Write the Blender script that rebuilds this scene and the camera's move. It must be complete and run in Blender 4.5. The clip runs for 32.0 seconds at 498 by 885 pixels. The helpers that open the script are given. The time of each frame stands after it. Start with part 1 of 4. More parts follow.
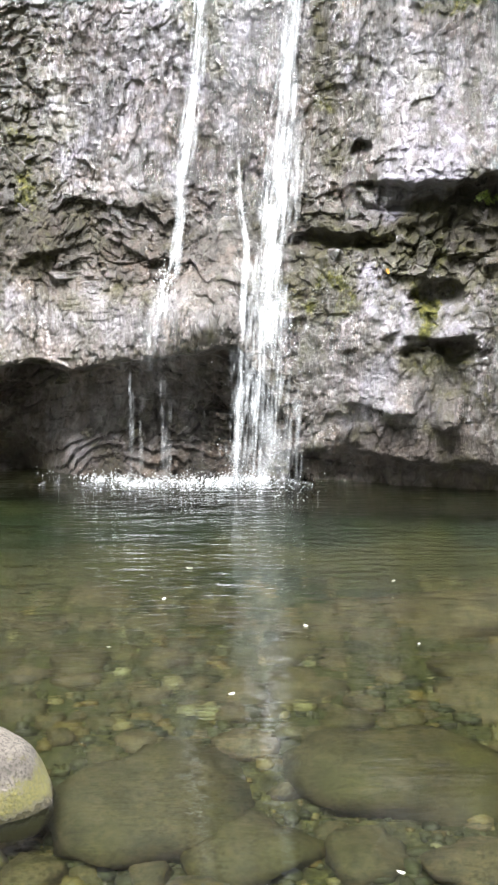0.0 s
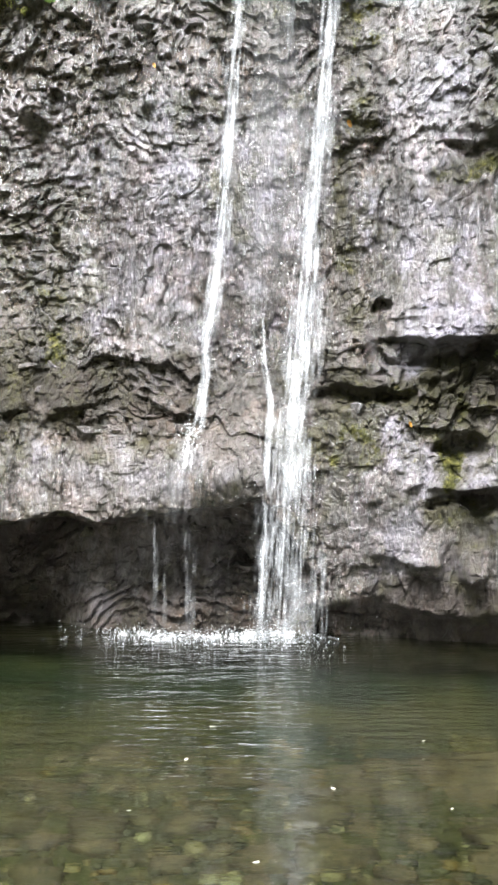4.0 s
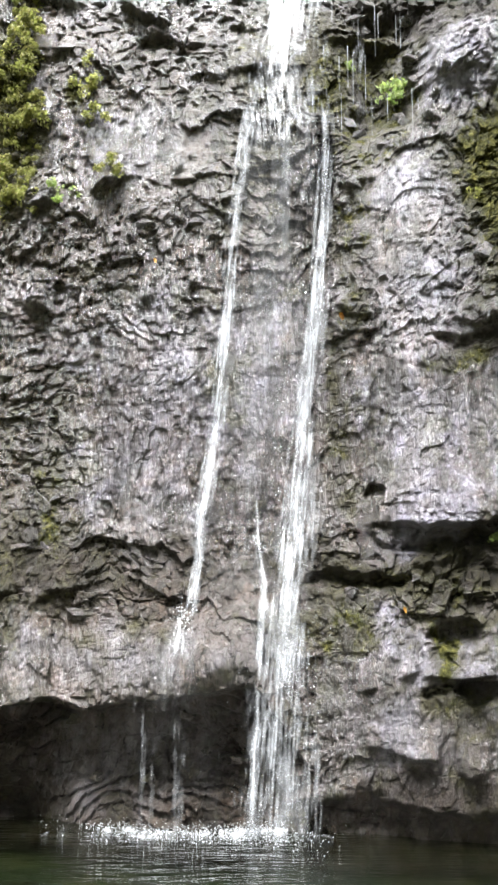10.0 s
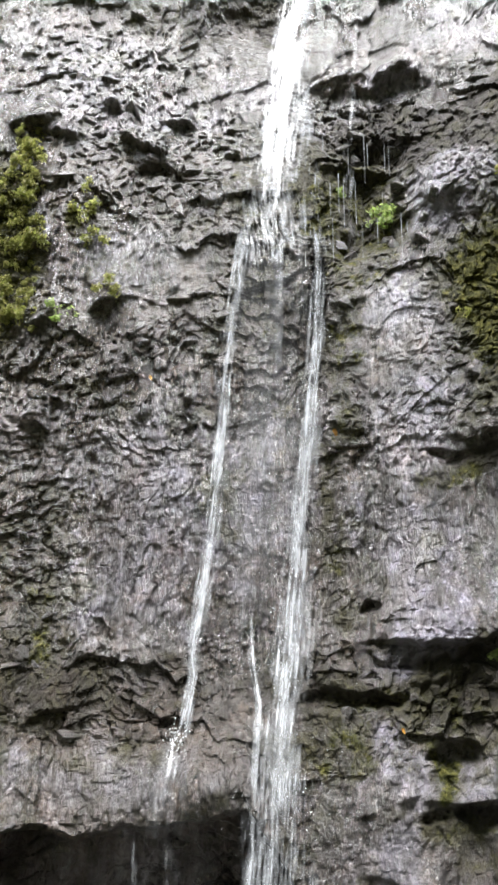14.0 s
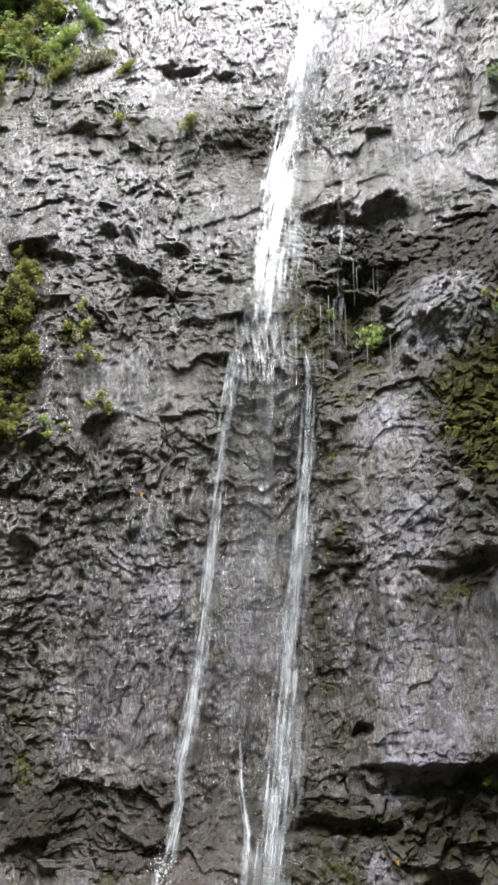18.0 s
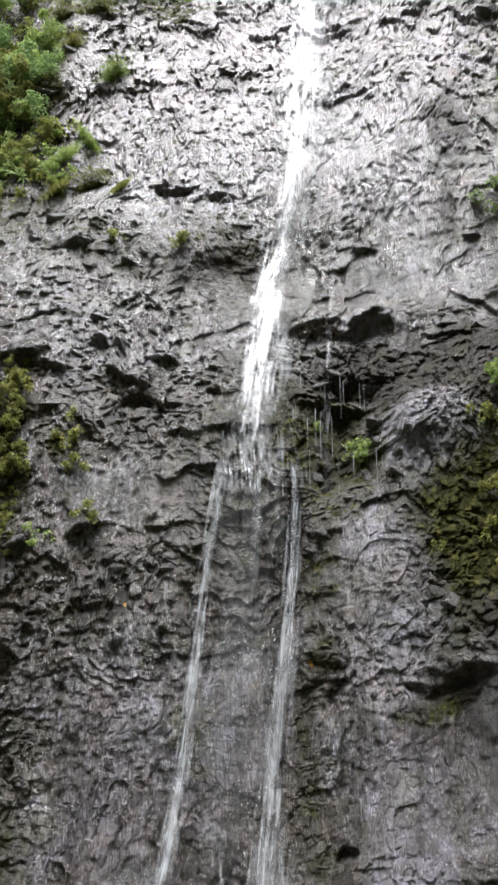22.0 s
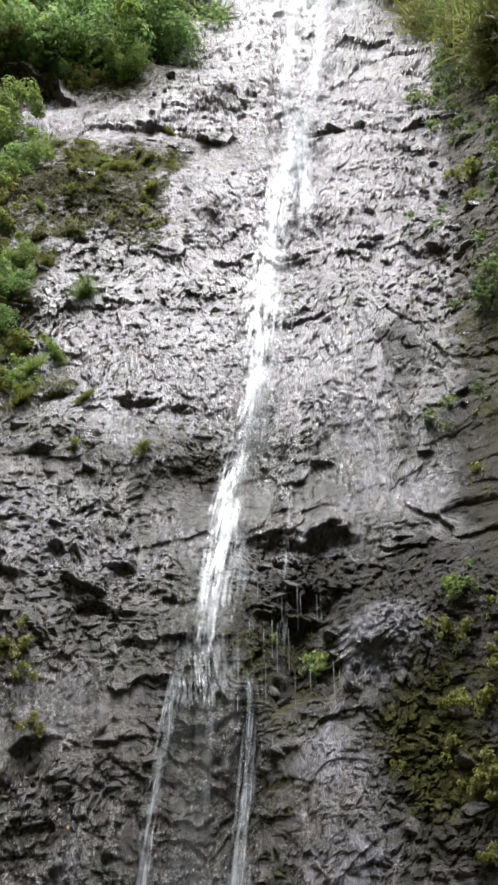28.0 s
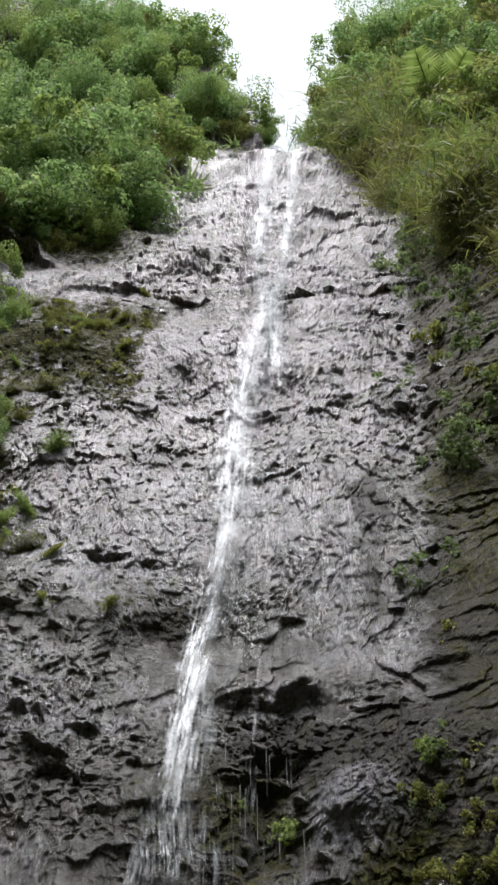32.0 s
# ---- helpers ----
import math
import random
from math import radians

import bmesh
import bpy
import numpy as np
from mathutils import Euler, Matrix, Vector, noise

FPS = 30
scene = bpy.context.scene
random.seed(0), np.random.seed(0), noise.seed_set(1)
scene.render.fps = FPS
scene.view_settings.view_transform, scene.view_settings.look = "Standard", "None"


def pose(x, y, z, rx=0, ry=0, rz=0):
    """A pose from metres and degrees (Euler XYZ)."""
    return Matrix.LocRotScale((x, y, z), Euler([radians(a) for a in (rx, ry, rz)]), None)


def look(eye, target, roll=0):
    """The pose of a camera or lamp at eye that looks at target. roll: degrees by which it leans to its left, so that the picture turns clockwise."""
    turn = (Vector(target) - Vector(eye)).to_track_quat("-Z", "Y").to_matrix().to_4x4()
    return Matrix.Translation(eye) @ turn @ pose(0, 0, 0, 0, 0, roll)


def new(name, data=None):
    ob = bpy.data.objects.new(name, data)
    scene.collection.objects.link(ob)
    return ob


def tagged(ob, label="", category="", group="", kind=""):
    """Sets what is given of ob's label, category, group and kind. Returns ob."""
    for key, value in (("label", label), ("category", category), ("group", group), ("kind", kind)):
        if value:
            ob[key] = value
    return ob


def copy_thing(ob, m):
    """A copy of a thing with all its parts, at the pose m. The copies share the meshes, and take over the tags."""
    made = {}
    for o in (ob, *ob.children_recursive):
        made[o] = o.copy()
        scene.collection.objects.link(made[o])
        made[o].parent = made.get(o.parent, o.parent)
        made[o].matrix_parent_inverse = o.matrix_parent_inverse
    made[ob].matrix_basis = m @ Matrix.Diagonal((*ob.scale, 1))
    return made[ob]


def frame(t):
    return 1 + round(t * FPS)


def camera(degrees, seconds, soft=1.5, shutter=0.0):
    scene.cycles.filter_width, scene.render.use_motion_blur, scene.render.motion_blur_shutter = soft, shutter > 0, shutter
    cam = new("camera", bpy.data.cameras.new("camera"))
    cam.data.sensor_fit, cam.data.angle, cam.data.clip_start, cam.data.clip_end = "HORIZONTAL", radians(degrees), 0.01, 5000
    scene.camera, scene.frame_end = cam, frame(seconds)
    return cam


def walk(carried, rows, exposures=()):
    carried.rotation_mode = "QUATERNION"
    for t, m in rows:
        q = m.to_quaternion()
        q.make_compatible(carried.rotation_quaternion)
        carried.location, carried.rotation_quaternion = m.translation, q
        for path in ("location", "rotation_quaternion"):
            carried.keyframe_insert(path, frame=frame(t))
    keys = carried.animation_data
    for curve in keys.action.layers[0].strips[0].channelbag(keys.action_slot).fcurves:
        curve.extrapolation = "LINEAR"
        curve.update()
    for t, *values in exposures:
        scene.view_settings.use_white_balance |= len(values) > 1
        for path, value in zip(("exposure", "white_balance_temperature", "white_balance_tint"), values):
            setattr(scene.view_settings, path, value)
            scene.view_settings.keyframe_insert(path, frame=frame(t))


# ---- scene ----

import itertools

EYE = (0.0, 0.0, 1.9)

# ---- camera: stands on the bank, tilts from the pool up to the brow ----
cam = camera(26.99, 32.0, soft=2.6)
TURNS = (
    # seconds, heading to the right of north, tilt upwards, lean (degrees)
    (0, 0.12, -9.00, -0.17),
    (0.5, -0.24, -8.02, -0.26),
    (1, 0.31, -7.71, -0.08),
    (1.5, -0.25, -6.62, -0.19),
    (2, -0.45, -5.25, -0.30),
    (2.5, -0.30, -3.87, -0.38),
    (3, -0.28, -2.89, -0.25),
    (3.5, -0.88, -1.55, -0.35),
    (4, -1.19, -0.58, -0.36),
    (4.5, -1.30, 0.34, -0.40),
    (6.5, -1.30, 3.76, -0.32),
    (7, -1.05, 4.88, -0.29),
    (7.5, -1.27, 5.71, -0.18),
    (8, -1.43, 6.46, -0.08),
    (8.5, -1.55, 7.20, -0.30),
    (9, -1.15, 8.10, -0.18),
    (9.5, -0.96, 8.82, -0.03),
    (10, -0.82, 9.50, 0.21),
    (10.5, -0.24, 10.44, 0.21),
    (11, -0.19, 11.41, 0.36),
    (11.5, -0.38, 12.26, 0.29),
    (12, -0.02, 13.09, 0.10),
    (12.5, -0.42, 13.97, 0.20),
    (13, -0.97, 14.65, 0.36),
    (13.5, -0.69, 15.22, 0.25),
    (14, -0.52, 15.88, 0.08),
    (14.5, -0.41, 16.55, 0.26),
    (16.5, -0.04, 19.70, 0.61),
    (17, 0.25, 20.61, 0.44),
    (17.5, -0.01, 21.38, 0.40),
    (18, -0.00, 22.33, 0.31),
    (18.5, -0.22, 22.83, 0.44),
    (19, 0.03, 23.69, 0.45),
    (19.5, 0.01, 24.27, 0.64),
    (20, 0.32, 25.06, 0.61),
    (20.5, 0.26, 25.96, 0.82),
    (21, 0.13, 26.97, 1.03),
    (21.5, 0.57, 27.80, 0.76),
    (22, 0.77, 28.46, 0.79),
    (22.5, 1.65, 29.79, 0.25),
    (23, 1.99, 31.11, -0.24),
    (23.5, 1.47, 31.83, 0.04),
    (24, 1.72, 32.73, 0.07),
    (24.5, 1.50, 33.36, 0.25),
    (25, 1.81, 34.05, 0.41),
    (25.5, 2.26, 35.38, 0.27),
    (27.5, 3.02, 39.21, 0.38),
    (28, 3.42, 40.01, 0.51),
    (28.5, 3.04, 40.96, 0.58),
    (29, 3.51, 42.50, 0.57),
    (29.5, 3.84, 43.44, 0.44),
    (30, 3.84, 44.62, 0.80),
    (30.5, 4.32, 45.45, 0.53),
    (31, 5.04, 46.82, 0.39),
    (31.5, 4.78, 47.69, 0.50),
    (32, 5.72, 48.56, -0.58),
)


def facing(yaw, pitch, roll):
    y, p = radians(yaw), radians(pitch)
    ahead = Vector((math.sin(y) * math.cos(p), math.cos(y) * math.cos(p), math.sin(p)))
    return look(EYE, Vector(EYE) + ahead, roll)


EXPOSURES = ((0.0, 3.35), (4.0, 3.1), (9.0, 2.95), (13.0, 2.5), (19.0, 1.75), (25.0, 1.35), (28.0, 1.2), (30.0, 1.25), (31.0, 1.35), (32.0, 0.7))
walk(cam, [(t, facing(a, b, c)) for t, a, b, c in TURNS], EXPOSURES)

# ---- light: bright overcast sky, narrowed by unseen slopes added to the ground ----
world = bpy.data.worlds.new("overcast_sky")
scene.world = world
world.use_nodes = True
wn = world.node_tree.nodes
wn.clear()
sky = wn.new("ShaderNodeTexSky")
sky.sky_type, sky.sun_disc = "NISHITA", False
sky.sun_elevation, sky.sun_rotation = radians(71), radians(194)
sky.dust_density, sky.air_density = 4.0, 1.0
veil = wn.new("ShaderNodeMixRGB")
veil.inputs[0].default_value = 0.7
veil.inputs[2].default_value = (11.0, 11.6, 12.4, 1)
bg = wn.new("ShaderNodeBackground")
bg.inputs[1].default_value = 0.08
wo = wn.new("ShaderNodeOutputWorld")
world.node_tree.links.new(sky.outputs[0], veil.inputs[1])
world.node_tree.links.new(veil.outputs[0], bg.inputs[0])
world.node_tree.links.new(bg.outputs[0], wo.inputs[0])
lamp = bpy.data.lights.new("sun", "SUN")
lamp.energy, lamp.angle, lamp.color = 2.4, radians(30), (0.98, 0.985, 1.0)
sun = new("sun", lamp)
sun.matrix_world = look((0, 0, 0), (0.08, 0.32, -0.944))


# ---- materials ----
class Mat:
    """A node material under construction."""

    def __init__(self, name):
        self.m = bpy.data.materials.new(name)
        self.m.use_nodes = True
        self.t = self.m.node_tree
        self.t.nodes.clear()
        self.out = self.t.nodes.new("ShaderNodeOutputMaterial")

    def put(self, socket, value):
        if isinstance(value, bpy.types.NodeSocket):
            self.t.links.new(value, socket)
        else:
            socket.default_value = value

    def node(self, kind, out=0, **ins):
        n = self.t.nodes.new(kind)
        for k, v in ins.items():
            self.put(n.inputs[int(k[1:]) if k[0] == "i" and k[1:].isdigit() else k.replace("_", " ")], v)
        return n.outputs[out]

    def place(self, scale=(1, 1, 1)):
        geo = self.t.nodes.new("ShaderNodeNewGeometry").outputs["Position"]
        return self.node("ShaderNodeMapping", Vector=geo, Scale=scale)

    def noise(self, vec, scale, detail=4.0, rough=0.55):
        return self.node("ShaderNodeTexNoise", Vector=vec, Scale=scale, Detail=detail, Roughness=rough)

    def ramp(self, fac, *stops):
        n = self.t.nodes.new("ShaderNodeValToRGB")
        self.put(n.inputs[0], fac)
        el = n.color_ramp.elements
        while len(el) < len(stops):
            el.new(0.5)
        for e, (p, c) in zip(el, stops):
            e.position, e.color = p, (*c, 1) if len(c) == 3 else c
        return n.outputs[0]

    def mix(self, fac, a, b, how="MIX"):
        n = self.t.nodes.new("ShaderNodeMixRGB")
        n.blend_type = how
        for s, v in zip(n.inputs, (fac, a, b)):
            self.put(s, (*v, 1) if isinstance(v, tuple) and len(v) == 3 else v)
        return n.outputs[0]

    def math(self, how, a, b=0.0):
        n = self.t.nodes.new("ShaderNodeMath")
        n.operation = how
        self.put(n.inputs[0], a), self.put(n.inputs[1], b)
        return n.outputs[0]

    def attr(self, name):
        n = self.t.nodes.new("ShaderNodeAttribute")
        n.attribute_name = name
        return n.outputs["Fac"]

    def bump(self, height, strength, distance, normal=None):
        ins = dict(Height=height, Strength=strength, Distance=distance)
        if normal is not None:
            ins["Normal"] = normal
        return self.node("ShaderNodeBump", **ins)

    def done(self, shader):
        self.t.links.new(shader, self.out.inputs[0])
        return self.m


def grey(v):
    return (v, v, v)


def make_rock():
    m = Mat("wet_basalt")
    p = m.place()
    tall = m.place((1, 1, 0.3))
    lean = m.place((1, 1, 0.09))
    big = m.noise(p, 0.7, 4)
    far = m.attr("far")
    mid = m.mix(far, m.noise(tall, 6.0, 8, 0.72), m.noise(m.place((1, 1, 0.45)), 2.6, 8, 0.74))
    fine = m.mix(far, m.noise(m.place((1, 1, 0.6)), 26.0, 6, 0.7), m.noise(m.place((1, 1, 0.6)), 9.0, 7, 0.72))
    thin = m.noise(lean, 22.0, 4, 0.6)
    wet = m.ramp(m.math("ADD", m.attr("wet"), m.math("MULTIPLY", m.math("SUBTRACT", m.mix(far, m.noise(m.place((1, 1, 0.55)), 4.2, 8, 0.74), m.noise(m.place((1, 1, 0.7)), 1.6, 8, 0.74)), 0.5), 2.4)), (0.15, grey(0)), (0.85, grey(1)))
    less = m.math("SUBTRACT", 1.0, m.math("MULTIPLY", wet, 0.6))
    col = m.ramp(mid, (0.30, (0.019, 0.015, 0.012)), (0.48, (0.068, 0.055, 0.047)), (0.70, (0.21, 0.18, 0.165)))
    # wet rock: the sheen of the sky is painted in as pale lilac
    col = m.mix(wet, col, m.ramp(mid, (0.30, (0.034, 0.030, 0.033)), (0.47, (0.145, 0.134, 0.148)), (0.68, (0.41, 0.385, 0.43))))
    col = m.mix(m.math("MULTIPLY", less, m.ramp(big, (0.35, grey(0)), (0.7, grey(0.5)))), col, (0.075, 0.060, 0.044))
    col = m.mix(m.math("MULTIPLY", less, m.ramp(fine, (0.46, grey(0)), (0.64, grey(0.85)))), col, (0.024, 0.021, 0.018))
    col = m.mix(m.math("MULTIPLY", less, m.ramp(thin, (0.52, grey(0)), (0.66, grey(0.7)))), col, (0.030, 0.026, 0.022))
    hue = m.ramp(m.noise(p, 1.3, 7, 0.7), (0.36, (0.97, 0.76, 0.56)), (0.45, (1.0, 0.96, 0.91)), (0.54, (0.98, 0.96, 1.06)), (0.64, (0.86, 0.90, 0.58)))
    col = m.mix(m.mix(wet, grey(0.95), grey(0.55)), col, hue, "MULTIPLY")
    rust = m.math("MULTIPLY", m.attr("rust"), m.ramp(m.noise(p, 3.5, 6, 0.7), (0.38, grey(0.05)), (0.64, grey(0.9))))
    col = m.mix(m.math("MULTIPLY", rust, less), col, m.ramp(fine, (0.3, (0.032, 0.019, 0.012)), (0.7, (0.13, 0.078, 0.048))))
    # rock that no water runs over, dull and dark; shade of recesses painted in too
    patch = m.math("ADD", m.attr("dry_shade"), m.math("MULTIPLY", m.math("SUBTRACT", m.noise(p, 2.6, 8, 0.74), 0.5), 2.6))
    dry_shade = m.math("MULTIPLY", less, m.ramp(patch, (0.35, grey(0)), (0.80, grey(1))))
    col = m.mix(m.math("MULTIPLY", dry_shade, 0.8), col, m.ramp(m.noise(p, 9.0, 6, 0.72), (0.30, (0.007, 0.006, 0.0045)), (0.5, (0.023, 0.019, 0.014)), (0.72, (0.085, 0.072, 0.056))))
    # olive film of algae, and moss proper
    film = m.math("ADD", m.math("MULTIPLY", m.attr("moss"), 0.6), m.math("MULTIPLY", m.noise(p, 2.6, 8, 0.74), 1.5))
    algae = m.math("MULTIPLY", less, m.ramp(film, (0.75, grey(0)), (1.2, grey(0.75))))
    col = m.mix(algae, col, m.ramp(fine, (0.3, (0.018, 0.017, 0.007)), (0.7, (0.085, 0.078, 0.032))))
    cover = m.math("SUBTRACT", m.math("ADD", m.attr("moss"), m.math("MULTIPLY", m.noise(p, 5.0, 8, 0.78), 3.2)), 2.05)
    mossy = m.ramp(cover, (0.0, grey(0)), (0.35, grey(1)))
    green = m.ramp(m.noise(p, 15.0, 6, 0.72), (0.3, (0.010, 0.012, 0.004)), (0.5, (0.050, 0.050, 0.014)), (0.74, (0.20, 0.185, 0.048)))
    stain = m.math("MULTIPLY", less, m.ramp(m.mix(far, m.noise(lean, 4.5, 6, 0.7), m.noise(m.place((1, 1, 0.16)), 2.2, 7, 0.72)), (0.48, grey(0)), (0.62, grey(0.75))))
    col = m.mix(stain, col, (0.036, 0.031, 0.026))
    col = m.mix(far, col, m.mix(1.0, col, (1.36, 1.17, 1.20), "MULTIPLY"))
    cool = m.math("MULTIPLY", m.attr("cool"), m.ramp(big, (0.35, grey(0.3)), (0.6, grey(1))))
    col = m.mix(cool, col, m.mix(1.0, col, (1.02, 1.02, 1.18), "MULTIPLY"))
    rough = m.ramp(m.noise(tall, 1.8, 7, 0.68), (0.36, grey(0.16)), (0.50, grey(0.28)), (0.64, grey(0.45)))
    rough = m.mix(m.math("MULTIPLY", far, 0.6), rough, grey(0.5))
    rough = m.mix(dry_shade, rough, grey(0.6))
    col = m.mix(mossy, col, green)
    rough = m.mix(mossy, rough, grey(0.85))
    streak = m.mix(far, m.noise(m.place((1, 1, 0.14)), 26.0, 6, 0.68), m.math("MULTIPLY", m.noise(m.place((1, 1, 0.3)), 9.0, 7, 0.68), 1.7))
    crumb = m.mix(far, m.noise(m.place((1, 1, 0.85)), 30.0, 7, 0.74), m.math("MULTIPLY", m.noise(m.place((1, 1, 0.85)), 8.0, 8, 0.72), 1.7))
    h = m.mix(m.math("MAXIMUM", m.math("MULTIPLY", m.attr("sheer"), 0.85), 0.2), crumb, m.math("MULTIPLY", streak, 1.3))
    nrm = m.bump(h, 1.0, 0.055)
    dull = m.math("MAXIMUM", m.math("MAXIMUM", mossy, m.math("MULTIPLY", algae, 0.8)), m.math("MAXIMUM", m.math("MULTIPLY", stain, 0.7), m.math("MULTIPLY", dry_shade, 0.85)))
    gloss = m.mix(dull, grey(0.8), grey(0.12))
    water = m.math("MULTIPLY", m.math("SUBTRACT", 1.0, dull), m.mix(far, grey(1.0), grey(0.4)))
    return m.done(m.node("ShaderNodeBsdfPrincipled", Base_Color=col, Roughness=rough, Normal=nrm, Specular_IOR_Level=gloss, Coat_Weight=water, Coat_Roughness=0.18, Coat_IOR=1.85, Coat_Normal=nrm))


def make_stone(name, dark, light, rough=0.6, algae=0.0):
    m = Mat(name)
    p = m.place()
    rnd = m.node("ShaderNodeObjectInfo", out=5)
    col = m.ramp(m.noise(p, 7.0, 6, 0.65), (0.3, dark), (0.7, light))
    col = m.mix(m.ramp(rnd, (0, grey(0)), (1, grey(0.5))), col, tuple(0.6 * c for c in dark))
    spots = m.ramp(m.noise(p, 38.0, 5, 0.75), (0.48, grey(0)), (0.62, grey(0.75)))
    col = m.mix(spots, col, tuple(0.35 * c for c in dark))
    if algae:
        col = m.mix(m.math("MULTIPLY", m.math("MULTIPLY", algae, m.ramp(rnd, (0.2, grey(0.2)), (0.9, grey(1.6)))), m.ramp(m.noise(p, 3.0, 5), (0.4, grey(0.2)), (0.65, grey(1)))), col, (0.13, 0.115, 0.028))
    nrm = m.bump(m.noise(p, 45.0, 6, 0.65), 0.6, 0.01)
    return m.done(m.node("ShaderNodeBsdfPrincipled", Base_Color=col, Roughness=rough, Normal=nrm))


def make_boulder():
    """Pale pitted stone, mossy low down, with a dark wet band at the waterline."""
    m = Mat("pitted_boulder")
    p = m.place()
    col = m.ramp(m.noise(p, 9.0, 7, 0.7), (0.3, (0.05, 0.042, 0.035)), (0.7, (0.20, 0.172, 0.145)))
    pits = m.noise(p, 75.0, 5, 0.75)
    col = m.mix(m.ramp(pits, (0.50, grey(0)), (0.57, grey(0.9))), col, (0.035, 0.03, 0.022))
    z = m.node("ShaderNodeSeparateXYZ", out=2, Vector=p)
    low = m.math("ADD", m.math("MULTIPLY", z, -5.0), m.math("MULTIPLY", m.noise(p, 14.0, 6, 0.75), 2.2))
    col = m.mix(m.ramp(low, (0.42, grey(0)), (0.70, grey(0.85))), col, m.ramp(pits, (0.3, (0.05, 0.05, 0.012)), (0.7, (0.20, 0.18, 0.04))))
    wet = m.ramp(m.math("ADD", m.math("MULTIPLY", z, 9.0), m.math("MULTIPLY", m.noise(p, 12.0, 6, 0.7), 1.2)), (0.75, grey(1)), (1.1, grey(0)))
    col = m.mix(m.math("MULTIPLY", wet, 0.85), col, (0.022, 0.018, 0.012))
    nrm = m.bump(m.mix(0.5, m.noise(p, 16.0, 5), pits), 1.0, 0.03)
    return m.done(m.node("ShaderNodeBsdfPrincipled", Base_Color=col, Roughness=m.mix(wet, grey(0.75), grey(0.25)), Normal=nrm))


def make_bed():
    m = Mat("depth_darkened_gravel")
    p = m.place()
    col = m.ramp(m.noise(p, 14.0, 6, 0.7), (0.3, (0.016, 0.014, 0.007)), (0.5, (0.060, 0.048, 0.020)), (0.72, (0.19, 0.155, 0.065)))
    col = m.mix(m.ramp(m.noise(p, 1.3, 4), (0.4, grey(0)), (0.62, grey(0.6))), col, (0.06, 0.055, 0.016))
    # light lost in deep water, painted onto the bed as dark green
    col = m.mix(m.attr("depth_dark"), col, m.ramp(m.noise(p, 2.2, 4), (0.35, (0.005, 0.011, 0.006)), (0.65, (0.018, 0.030, 0.011))))
    col = m.mix(m.attr("wood"), col, m.ramp(m.noise(p, 0.8, 6, 0.7), (0.3, (0.012, 0.02, 0.006)), (0.7, (0.05, 0.075, 0.02))))
    return m.done(m.node("ShaderNodeBsdfPrincipled", Base_Color=col, Roughness=0.8, Normal=m.bump(m.noise(p, 30.0, 5), 0.7, 0.02)))


def make_water():
    m = Mat("clear_pool_water")
    long = m.place((0.3, 1.0, 1.0))
    h = m.mix(0.4, m.noise(long, 4.0, 3, 0.5), m.noise(long, 14.0, 3, 0.55))
    near = m.bump(h, m.attr("ripple"), 0.06)
    fr = m.node("ShaderNodeFresnel", IOR=1.33, Normal=near)
    under = m.node("ShaderNodeBsdfRefraction", Color=(0.20, 0.245, 0.16, 1), Roughness=0.0, IOR=1.33, Normal=near)
    gloss = m.node("ShaderNodeBsdfGlossy", Color=(1, 1, 1, 1), Roughness=0.03, Normal=near)
    return m.done(m.node("ShaderNodeMixShader", i0=fr, i1=under, i2=gloss))


def make_falling(name, cover, lo=0.34, hi=0.70):
    """White water: strings and clumps that thin out towards the edges of a sheet. The attributes give metres across and down, and the nearness to the core."""
    m = Mat(name)
    at = m.node("ShaderNodeCombineXYZ", X=m.attr("across"), Y=m.attr("down"))
    a = m.noise(m.node("ShaderNodeMapping", Vector=at, Scale=(26, 0.9, 1)), 1.0, 6, 0.62)
    b = m.noise(m.node("ShaderNodeMapping", Vector=at, Scale=(30, 5.0, 1)), 1.0, 4, 0.62)
    c = m.noise(m.node("ShaderNodeMapping", Vector=at, Scale=(5, 1.6, 1)), 1.0, 4, 0.6)
    mixed = m.math("ADD", m.math("MULTIPLY", a, 0.85), m.math("ADD", m.math("MULTIPLY", b, 0.35), m.math("MULTIPLY", c, 0.8)))
    full = m.math("ADD", m.math("SUBTRACT", mixed, 0.72), m.math("MULTIPLY", m.attr("core"), 0.24))
    gaps = m.ramp(full, (lo, grey(0)), (hi, grey(cover)))
    upward = m.node("ShaderNodeCombineXYZ", X=0.0, Y=-0.5, Z=0.866)
    white = m.node("ShaderNodeBsdfDiffuse", Color=(0.56, 0.58, 0.60, 1), Normal=upward)
    through_it = m.node("ShaderNodeBsdfTranslucent", Color=(0.78, 0.81, 0.84, 1))
    wet = m.node("ShaderNodeBsdfGlossy", Color=(0.95, 0.97, 1, 1), Roughness=0.3)
    body = m.node("ShaderNodeMixShader", i0=0.25, i1=white, i2=through_it)
    body = m.node("ShaderNodeMixShader", i0=0.15, i1=body, i2=wet)
    clear = m.node("ShaderNodeBsdfTransparent", Color=(1, 1, 1, 1))
    return m.done(m.node("ShaderNodeMixShader", i0=gaps, i1=clear, i2=body))


